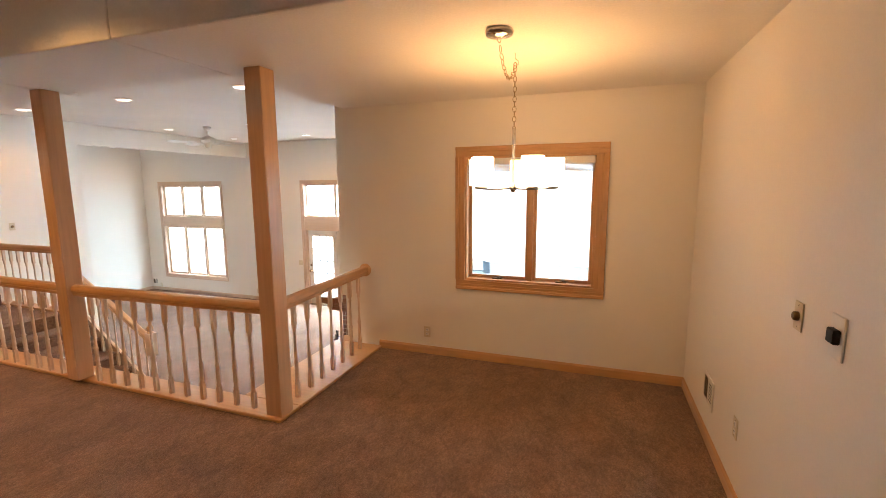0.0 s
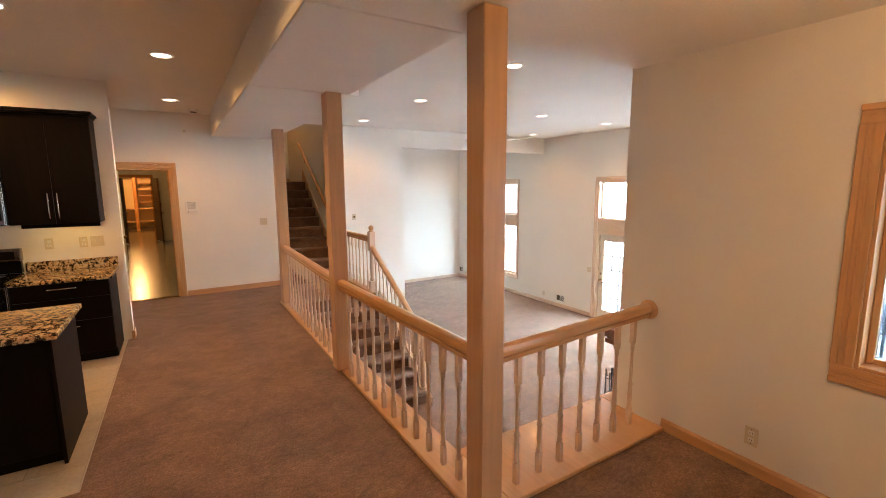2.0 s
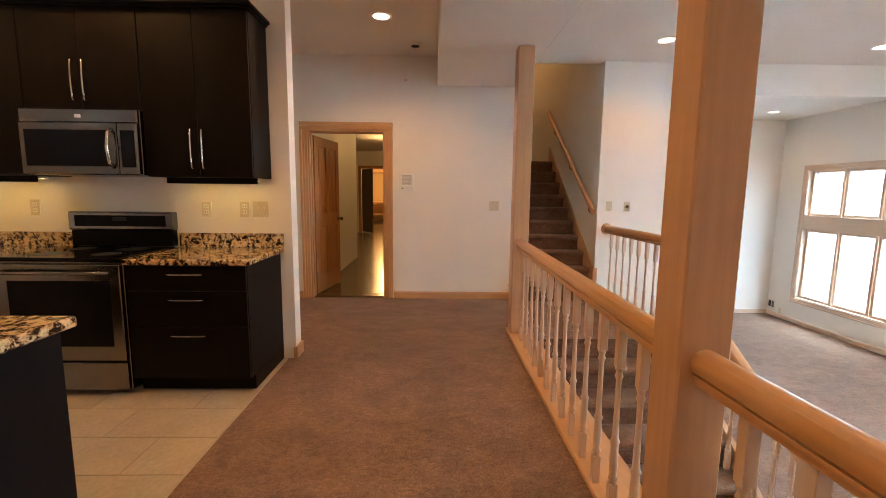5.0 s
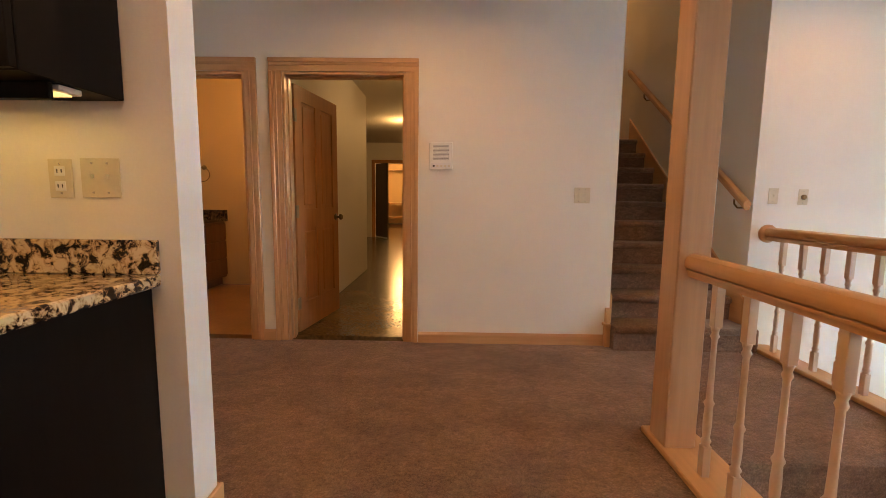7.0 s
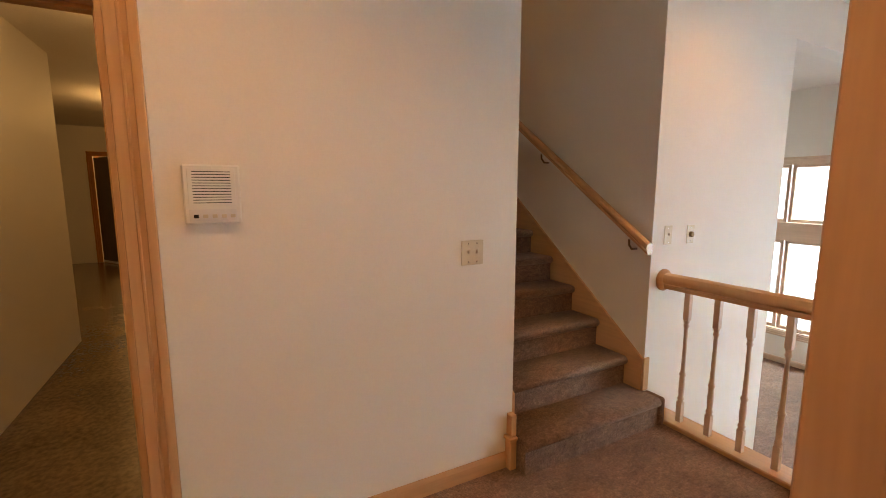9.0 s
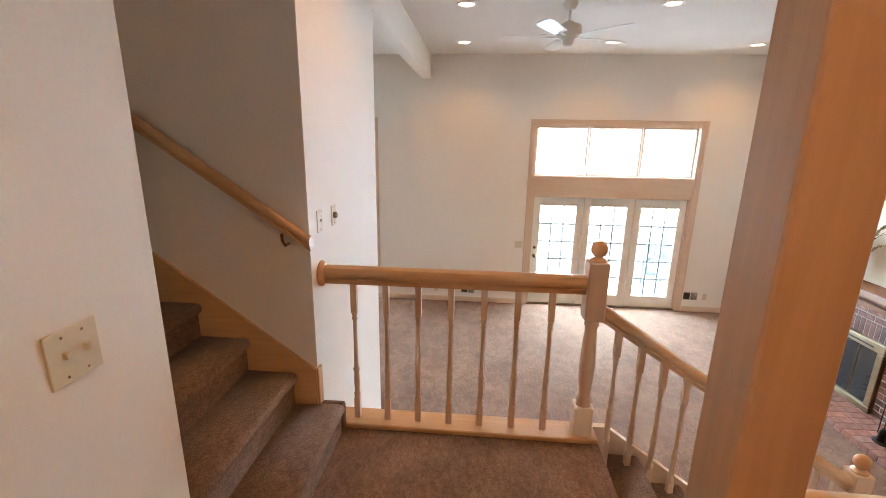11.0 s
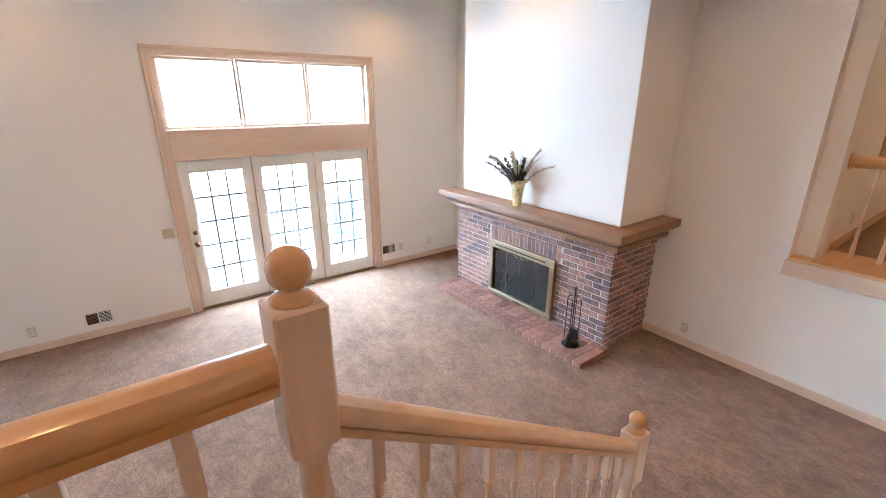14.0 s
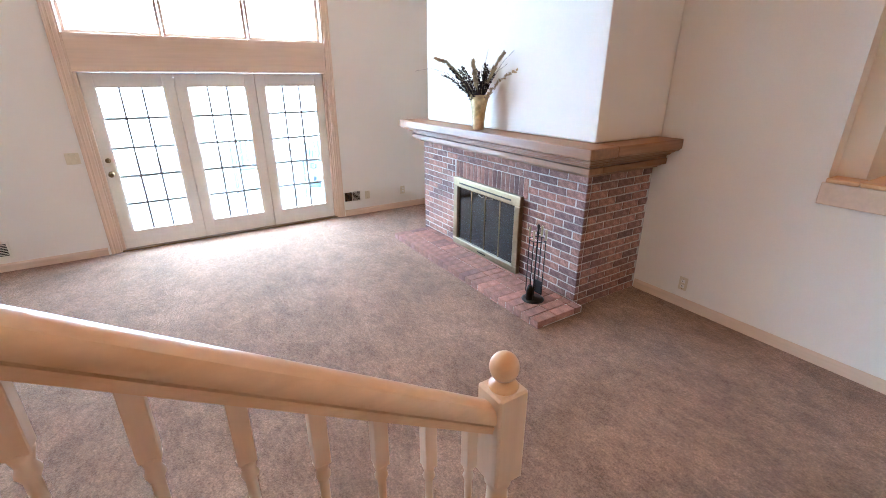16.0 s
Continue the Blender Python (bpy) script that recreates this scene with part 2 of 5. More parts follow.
def lathe(profile, seg=16, at=(0, 0, 0), bm=None, turn=None):
    """A turned body: (radius, height) rows about the z axis."""
    bm = bm or bmesh.new()
    m = Matrix.Translation(at) @ (turn or Matrix.Identity(4))
    rings = []
    for r, z in profile:
        rings.append([bm.verts.new(m @ Vector((r * math.cos(a), r * math.sin(a), z))) for a in (2 * math.pi * k / seg for k in range(seg))])
    for a, c in zip(rings, rings[1:]):
        for k in range(seg):
            f = bm.faces.new((a[k], a[(k + 1) % seg], c[(k + 1) % seg], c[k]))
            f.smooth = True
    bm.faces.new(list(reversed(rings[0])))
    bm.faces.new(rings[-1])
    return bm


def tube(points, r=0.006, seg=8, bm=None, taper=1.0):
    """A round bar along points."""
    bm = bm or bmesh.new()
    pts = [Vector(p) for p in points]
    rings = []
    for i, p in enumerate(pts):
        d = (pts[min(i + 1, len(pts) - 1)] - pts[max(i - 1, 0)]).normalized()
        u = d.orthogonal().normalized() if i == 0 else (u - d * u.dot(d)).normalized()
        w = d.cross(u)
        rr = r * (1 + (taper - 1) * i / max(1, len(pts) - 1))
        rings.append([bm.verts.new(p + rr * (math.cos(a) * u + math.sin(a) * w)) for a in (2 * math.pi * k / seg for k in range(seg))])
    for a, c in zip(rings, rings[1:]):
        for k in range(seg):
            f = bm.faces.new((a[k], a[(k + 1) % seg], c[(k + 1) % seg], c[k]))
            f.smooth = True
    bm.faces.new(list(reversed(rings[0])))
    bm.faces.new(rings[-1])
    return bm


def sweep(profile, p0, p1, up=(0, 0, 1), smooth=False, bm=None):
    """A moulding of constant section (across, up) from p0 to p1, its ends plumb."""
    bm = bm or bmesh.new()
    p0, p1 = Vector(p0), Vector(p1)
    side = (p1 - p0).cross(Vector(up)).normalized()
    rings = [[bm.verts.new(p + side * a + Vector(up) * h) for a, h in profile] for p in (p0, p1)]
    n = len(profile)
    for k in range(n):
        f = bm.faces.new((rings[0][k], rings[0][(k + 1) % n], rings[1][(k + 1) % n], rings[1][k]))
        f.smooth = smooth
    bm.faces.new(list(reversed(rings[0])))
    bm.faces.new(rings[1])
    if smooth:
        bm.normal_update()
        for e in bm.edges:
            e.smooth = len(e.link_faces) == 2 and e.calc_face_angle() < 0.55
    return bm


def part(name, bm, material, parent=None, label=""):
    bmesh.ops.recalc_face_normals(bm, faces=bm.faces[:])
    me = bpy.data.meshes.new(name)
    bm.to_mesh(me)
    bm.free()
    me.materials.append(material)
    ob = new(name, me)
    ob.parent = parent
    return tagged(ob, label)


def again(ob, x=0.0, y=0.0, z=0.0, rz=0.0):
    """The same piece once more, moved; the mesh is shared."""
    o = new(ob.name.split(".")[0], ob.data)
    o.parent, o.matrix_basis = ob.parent, pose(x, y, z, 0, 0, rz)
    return o


def thing(name, at, label, category, group="", rz=0.0, kind=""):
    e = new(name)
    e.empty_display_size = 0.1
    e.matrix_basis = pose(*at, 0, 0, rz)
    return tagged(e, label, category, group, kind)


def structure(name, bm, material, label):
    return tagged(part(name, bm, material), label, kind="structure")


def lamp(name, kind, at, watts, colour, size=0.1, target=None, spread=None):
    d = bpy.data.lights.new(name, kind)
    d.energy, d.color = watts, colour
    ob = new(name, d)
    ob.matrix_basis = look(at, target) if target else pose(*at)
    if kind == "AREA":
        d.shape, d.size, d.size_y = "RECTANGLE", size[0], size[1]
    else:
        d.shadow_soft_size = size
    if kind == "SPOT":
        d.spot_size, d.spot_blend = radians(spread or 120), 0.7
    return ob


def wall(name, axis, at, thick, u0, u1, z0, z1, holes=(), material=None, label="plain painted plaster wall"):
    """A wall in the plane axis = at, that goes back by thick, with openings (u0, u1, z0, z1) through it."""
    us = sorted({u0, u1, *[h[0] for h in holes], *[h[1] for h in holes]})
    zs = sorted({z0, z1, *[h[2] for h in holes], *[h[3] for h in holes]})
    us, zs = [u for u in us if u0 <= u <= u1], [z for z in zs if z0 <= z <= z1]

    def solid(i, k):
        if not (0 <= i < len(us) - 1 and 0 <= k < len(zs) - 1):
            return False
        u, z = (us[i] + us[i + 1]) / 2, (zs[k] + zs[k + 1]) / 2
        return not any(a < u < b and c < z < d for a, b, c, d in holes)

    bm, cache = bmesh.new(), {}

    def v(i, k, back):
        if (i, k, back) not in cache:
            p = at + thick * back
            cache[i, k, back] = bm.verts.new((p, us[i], zs[k]) if axis == "x" else (us[i], p, zs[k]))
        return cache[i, k, back]

    for i in range(len(us) - 1):
        for k in range(len(zs) - 1):
            if solid(i, k):
                for s in (0, 1):
                    bm.faces.new([v(i, k, s), v(i + 1, k, s), v(i + 1, k + 1, s), v(i, k + 1, s)])
                for (a, b), (di, dk) in ((((0, 0), (0, 1)), (-1, 0)), (((1, 0), (1, 1)), (1, 0)), (((0, 0), (1, 0)), (0, -1)), (((0, 1), (1, 1)), (0, 1))):
                    if not solid(i + di, k + dk):
                        bm.faces.new([v(i + a[0], k + a[1], 0), v(i + b[0], k + b[1], 0), v(i + b[0], k + b[1], 1), v(i + a[0], k + a[1], 1)])
    return structure(name, bm, material or PAINT, label)


# ---- large structure ----
DOOR_H, DOOR_B = (-0.115, 0.805, 0.0, 2.03), (-1.06, -0.385, 0.0, 2.03)
DWIN = (-1.155, 0.062, 0.815, 2.025)
W1 = (-11.58, -9.42, -0.725, 1.825)
FDOOR = (-6.775, -4.215, FZ, 1.825)

structure("floor_hall", boxes((XE - 0.02, XR, 0.255, 2.15, -0.25, 0.0), (-3.5, XR, -3.4, 0.255, -0.25, 0.0), (-2.3, XR, 2.15, YD, -0.25, 0.0), (XE - 0.02, -6.63, -1.25, 0.255, -0.25, 0.0), (XE - 0.02, -6.95, 2.15, 3.58, -0.25, 0.0)), CARPET, "worn taupe brown cut-pile carpet")
structure("floor_family_room", boxes((-12.25, XF, 2.2, YX, FZ - 0.2, FZ)), CARPET, "taupe cut-pile carpet in the sunken room")
wall("wall_dining_window", "y", YD, 0.2, -2.50, XR, 0.0, LC + 0.4, [DWIN])
wall("wall_dining_side", "x", XR, 0.2, -3.4, YD + 0.2, 0.0, HC + 0.1)
wall("wall_south", "y", -3.4, -0.2, -6.61, XR + 0.2, 0.0, HC + 0.1)
wall("wall_family_side", "x", XF, 0.119, YD + 0.15, YX + 0.2, FZ, FC + 0.1)
wall("wall_family_windows", "y", YX, 0.22, -12.45, XF + 0.1, FZ, FC + 0.1, [W1, FDOOR])
wall("wall_end", "x", XE, -0.14, -1.25, 2.372, 0.0, HC + 0.2, [DOOR_H, DOOR_B])
wall("wall_switches", "x", XE, -0.14, 3.39, 4.80, FZ, FC + 0.2)
wall("wall_alcove_header", "x", XE, -0.14, 4.80, YX, 2.50, FC + 0.1)
wall("wall_alcove_back", "x", -12.25, -0.2, 4.6, YX, FZ, FC + 0.1)
wall("wall_alcove_side", "y", 4.69, -0.14, -12.25, XE - 0.14, FZ, FC + 0.1)
wall("wall_stair_near", "y", 2.372, -0.12, -12.2, XE - 0.14, 0.0, 5.0)
wall("wall_stair_far", "y", 3.39, 0.12, -12.2, XE - 0.14, 0.0, 5.0)
wall("wall_stair_top", "x", -12.2, -0.14, 2.2, 3.6, 0.0, 5.0)
wall("wall_under_hall", "y", 2.285, -0.12, -6.95, XF, FZ, -0.002)
wall("wall_under_dining", "x", XF, 0.119, 2.285, YD + 0.15, FZ, -0.002)
wall("wall_under_landing", "y", 3.55, -0.1, XE, -6.95, FZ, -0.06)
wall("wall_kitchen", "x", -6.48, -0.13, -3.4, 0.315, 0.0, HC + 0.1)
wall("wall_hall_return", "y", -1.25, -0.14, XE, -6.61, 0.0, HC + 0.1)
structure("ceiling_hall", boxes((XE - 0.14, XR + 0.2, -3.6, 1.42, HC, HC + 0.15)), CEIL, "knockdown-textured off-white ceiling")
structure("ceiling_soffit", boxes((XE, -4.32, 1.42, 2.36, LC, FC + 0.12), (-4.335, -2.50, 1.42, 2.27, LC + 0.004, FC + 0.12), (-2.50, XR + 0.2, 1.42, YD + 0.2, LC + 0.004, FC + 0.12), b=0.012), CEIL, "textured off-white drop soffit over the railing")
structure("ceiling_family_room", boxes((XE - 0.14, XF + 0.1, 2.25, 4.6, FC, FC + 0.1), (-12.45, XF + 0.1, 4.6, YX + 0.2, FC, FC + 0.1)), CEIL, "textured white ceiling of the family room")
wall("wall_stair_header", "x", XE, -0.14, 2.372, 3.39, FC + 0.1, 5.0)
structure("ceiling_stair", boxes((-12.4, XE - 0.1, 2.1, 3.7, 5.0, 5.1)), CEIL, "white ceiling above the upper stairs")


# ---- trim: baseboards ----
BASE_H = 0.085


def baseboard(name, p0, p1, z, material):
    """A moulded baseboard from p0 to p1; it stands to the left of the way from p0 to p1."""
    pr = [(0, 0), (-0.014, 0), (-0.014, BASE_H - 0.02), (-0.009, BASE_H - 0.008), (-0.005, BASE_H), (0, BASE_H)]
    return structure(name, sweep(pr, (*p0, z + 0.001), (*p1, z + 0.001)), material, "low moulded maple baseboard")


for p0, p1, z, m in (
    ((XR - 0.001, YD), (-2.12, YD), 0, MX), ((XR, -3.3), (XR, YD - 0.015), 0, MY), ((XE, 2.345), (XE, 0.90), 0, MY), ((XE, -0.21), (XE, -0.30), 0, MY),
    ((XE, -1.15), (XE, -1.24), 0, MY), ((XE, -1.25), (-6.64, -1.25), 0, MX),
    ((XF, 2.3), (XF, 5.04), FZ, PINKY), ((XF, 7.6), (XF, YX - 0.015), FZ, PINKY), ((XF, YX), (-4.12, YX), FZ, PINKX), ((-6.88, YX), (-12.24, YX), FZ, PINKX), ((-12.25, YX - 0.015), (-12.25, 4.70), FZ, PINKY),
    ((XE, 4.82), (XE, 3.58), FZ, PINKY),
):
    # the boards face the room
    baseboard("baseboard", p0, p1, z, m)
# the end of the kitchen partition
structure("baseboard", boxes((-6.626, -6.464, 0.316, 0.332, 0.001, 0.10), (-6.626, -6.611, -1.23, 0.315, 0.001, 0.10), (-6.479, -6.464, 0.30, 0.315, 0.001, 0.10), b=0.004), MX, "maple baseboard round the partition end")


# ---- windows and doors ----
def casing(parent, axis, at, proud, u0, u1, z0, z1, w, mu, mz, four=True):
    """Moulded casing boards round an opening (inner edges u0..u1, z0..z1), as single parts."""
    def board(a0, a1, c0, c1, m, along):
        bm = bmesh.new()
        q = ((0.0, 1.0, 0.55), (0.0, 0.32, 1.0), (0.50, 0.62, 0.72))
        for f0, f1, d in q:
            if along == "u":
                out = 1 if c0 >= z1 - 1e-6 else -1
                lo, hi = (c1 - f1 * w, c1 - f0 * w) if out > 0 else (c0 + f0 * w, c0 + f1 * w)
                r = (a0, a1, lo, hi)
            else:
                left = a1 <= u0 + 1e-6
                lo, hi = (a0 + f0 * w, a0 + f1 * w) if left else (a1 - f1 * w, a1 - f0 * w)
                r = (lo, hi, c0, c1)
            d0, d1 = sorted((at, at + proud * d))
            if axis == "y":
                box(bm, r[0], r[1], d0, d1, r[2], r[3], 0.003)
            else:
                box(bm, d0, d1, r[0], r[1], r[2], r[3], 0.003)
        part("casing_board", bm, m, parent)
    board(u0 - w, u1 + w, z1, z1 + w, mu, "u")
    board(u0 - w, u0, z0, z1, mz, "z")
    board(u1, u1 + w, z0, z1, mz, "z")
    if four:
        board(u0 - w, u1 + w, z0 - w, z0, mu, "u")


def lining(parent, axis, at, depth, u0, u1, z0, z1, m, t=0.018, bottom=True, name="jamb_lining"):
    d0, d1 = sorted((at, at + depth))
    rows = [(u0, u0 + t, z0, z1), (u1 - t, u1, z0, z1), (u0 + t, u1 - t, z1 - t, z1)] + ([(u0 + t, u1 - t, z0, z0 + t)] if bottom else [])
    bm = bmesh.new()
    for a, b, c, d in rows:
        box(bm, *((a, b, d0, d1) if axis == "y" else (d0, d1, a, b)), c, d, 0.002)
    return part(name, bm, m, parent)


def sash(parent, y, u0, u1, z0, z1, w, m, d=0.045, name="sash", pane=None):
    """A glazed sash; its glass is a part of it."""
    bm = boxes((u0, u0 + w, y, y + d, z0, z1), (u1 - w, u1, y, y + d, z0, z1), (u0 + w, u1 - w, y, y + d, z0, z0 + w), (u0 + w, u1 - w, y, y + d, z1 - w, z1), b=0.003)
    s = part(name, bm, m, parent)
    g = part("pane", boxes((u0 + w, u1 - w, y + d * 0.45, y + d * 0.45 + 0.006, z0 + w, z1 - w)), pane or PANE, s)
    g.visible_shadow = False
    return s


# dining-room double casement
win = tagged(thing("window_1", (0, 0, 0), "maple-cased double casement window with a raised shade", "window"), kind="structure")
u0, u1, z0, z1 = DWIN
casing(win, "y", YD, -0.024, u0 + 0.004, u1 - 0.004, z0 + 0.004, z1 - 0.004, 0.092, MX, MZ)
lining(win, "y", YD - 0.002, 0.20, u0 + 0.004, u1 - 0.004, z0 + 0.004, z1 - 0.004, MZ)
mid = (u0 + u1) / 2 + 0.025
part("mullion", boxes((mid - 0.022, mid + 0.022, YD + 0.055, YD + 0.15, z0 + 0.022, z1 - 0.022), b=0.004), MZ, win)
for a, b in ((u0 + 0.022, mid - 0.022), (mid + 0.022, u1 - 0.022)):
    sash(win, YD + 0.085, a, b, z0 + 0.022, z1 - 0.022, 0.030, MZ, pane=MESHED)
    c = (a + b) / 2
    k = part("crank_operator", boxes((c - 0.05, c + 0.05, YD + 0.045, YD + 0.08, z0 + 0.022, z0 + 0.036), b=0.004), DARKBRASS, win, "dark bronze casement crank")
    part("crank_handle", tube([(c, YD + 0.06, z0 + 0.036), (c + 0.03, YD + 0.045, z0 + 0.046), (c + 0.06, YD + 0.04, z0 + 0.040)], 0.005), DARKBRASS, k)
shade = tagged(thing("window_shade", (0, 0, 0), "raised beige pleated shade at the head of the window", "window shade"))
part("headrail", boxes((u0 + 0.03, u1 - 0.03, YD + 0.01, YD + 0.05, z1 - 0.085, z1 - 0.022), b=0.004), WHITE, shade)
for k in range(7):
    part("pleat", boxes((u0 + 0.035, u1 - 0.035, YD + 0.012, YD + 0.048, z1 - 0.094 - k * 0.010, z1 - 0.087 - k * 0.010), b=0.002), BLIND, shade)

# tall family-room window: two tiers of three lights
win = tagged(thing("window_2", (0, 0, 0), "tall pickled-wood window in two tiers of three lights", "window"), kind="structure")
u0, u1, z0, z1 = W1
casing(win, "y", YX, -0.022, u0 + 0.004, u1 - 0.004, z0 + 0.004, z1 - 0.004, 0.085, PINKX, PINKZ)
lining(win, "y", YX - 0.002, 0.2, u0 + 0.004, u1 - 0.004, z0 + 0.004, z1 - 0.004, PINKZ)
part("transom_band", boxes((u0 + 0.022, u1 - 0.022, YX - 0.012, YX + 0.15, 0.668, 0.943), b=0.004), PINKX, win)
for c0, c1 in ((z0 + 0.022, 0.668), (0.943, z1 - 0.022)):
    w3 = (u1 - u0 - 0.044) / 3
    for k in range(3):
        sash(win, YX + 0.07, u0 + 0.022 + k * w3 + 0.006, u0 + 0.022 + (k + 1) * w3 - 0.006, c0, c1, 0.05, PINKZ, pane=SCREENED)
part("crank_operator", boxes((u1 - 0.45, u1 - 0.35, YX + 0.03, YX + 0.065, z0 + 0.022, z0 + 0.036), b=0.004), DARKBRASS, win)

# three-panel french door with transom lights
door = tagged(thing("door_1", (0, 0, 0), "cream three-panel french door under a three-light transom", "door"), kind="structure")
u0, u1, z0, z1 = FDOOR
casing(door, "y", YX, -0.022, u0 + 0.004, u1 - 0.004, z0 + 0.002, z1 - 0.004, 0.085, PINKX, PINKZ, four=False)
lining(door, "y", YX - 0.002, 0.2, u0 + 0.004, u1 - 0.004, z0 + 0.002, z1 - 0.004, PINKZ, bottom=False)
part("transom_band", boxes((u0 + 0.022, u1 - 0.022, YX - 0.010, YX + 0.16, 0.676, 1.028), b=0.004), PINKX, door)
w3 = (u1 - u0 - 0.044) / 3
for k in range(3):
    sash(door, YX + 0.075, u0 + 0.022 + k * w3 + 0.004, u0 + 0.022 + (k + 1) * w3 - 0.004, 1.028, z1 - 0.022, 0.032, PINKZ, name="transom_light")
part("side_jamb", boxes((u0 + 0.023, u0 + 0.054, YX + 0.012, YX + 0.17, z0 + 0.021, 0.675), b=0.004), PINKZ, door)
part("side_jamb", boxes((u1 - 0.050, u1 - 0.023, YX + 0.012, YX + 0.17, z0 + 0.021, 0.675), b=0.004), PINKZ, door)
part("head_stop", boxes((u0 + 0.055, u1 - 0.051, YX + 0.098, YX + 0.15, 0.630, 0.675), b=0.003), CREAM, door)
part("threshold", boxes((u0 + 0.022, u1 - 0.022, YX + 0.0, YX + 0.2, z0 + 0.001, z0 + 0.02), b=0.004), DARKBRASS, door)
for k in range(3):
    a, b = u0 + 0.056 + k * (w3 - 0.016), u0 + 0.056 + (k + 1) * (w3 - 0.016) - 0.006
    y, c0, c1 = YX + 0.05, z0 + 0.022, 0.672
    st, br, tr = 0.110, 0.20, 0.15
    bm = boxes((a, a + st, y, y + 0.045, c0, c1), (b - st, b, y, y + 0.045, c0, c1), (a + st, b - st, y, y + 0.045, c0, c0 + br), (a + st, b - st, y, y + 0.045, c1 - tr, c1), b=0.003)
    leaf = part("door_panel", bm, CREAM, door)
    if k:
        part("astragal", boxes((a - 0.028, a + 0.022, y + 0.046, y + 0.060, c0, c1 - 0.05), b=0.003), CREAM, door)
    part("glazing_bead", boxes((a + st, a + st + 0.012, y - 0.006, y - 0.001, c0 + br, c1 - tr), (b - st - 0.012, b - st, y - 0.006, y - 0.001, c0 + br, c1 - tr), (a + st, b - st, y - 0.006, y - 0.001, c0 + br - 0.012, c0 + br), (a + st, b - st, y - 0.006, y - 0.001, c1 - tr, c1 - tr + 0.012), b=0.002), CREAM, leaf)
    ga, gb, g0, g1 = a + st, b - st, c0 + br, c1 - tr
    for i in range(1, 3):
        x = ga + (gb - ga) * i / 3
        part("muntin", boxes((x - 0.011, x + 0.011, y + 0.010, y + 0.034, g0, g1)), MUNTIN, leaf)
    for i in range(1, 5):
        z = g0 + (g1 - g0) * i / 5
        part("muntin", boxes((ga, gb, y + 0.009, y + 0.035, z - 0.013, z + 0.013)), MUNTIN, leaf)
    for i in range(3):
        for q in range(5):
            g = part("pane", boxes((ga + (gb - ga) * i / 3 + 0.004, ga + (gb - ga) * (i + 1) / 3 - 0.004, y + 0.020, y + 0.024, g0 + (g1 - g0) * q / 5 + 0.004, g0 + (g1 - g0) * (q + 1) / 5 - 0.004)), PANE, leaf)
            g.visible_shadow = False
    if k == 0:
        part("deadbolt", lathe([(0.026, 0), (0.026, 0.012), (0.012, 0.016), (0.012, 0.03)], 14, (a + 0.055, y, FZ + 1.02), turn=pose(0, 0, 0, 90)), DARKBRASS, leaf, "brass deadbolt")
        part("knob", lathe([(0.030, 0), (0.030, 0.008), (0.011, 0.014), (0.011, 0.035), (0.026, 0.045), (0.028, 0.06), (0.018, 0.072)], 14, (a + 0.055, y, FZ + 0.875), turn=pose(0, 0, 0, 90)), DARKBRASS, leaf, "round brass knob")

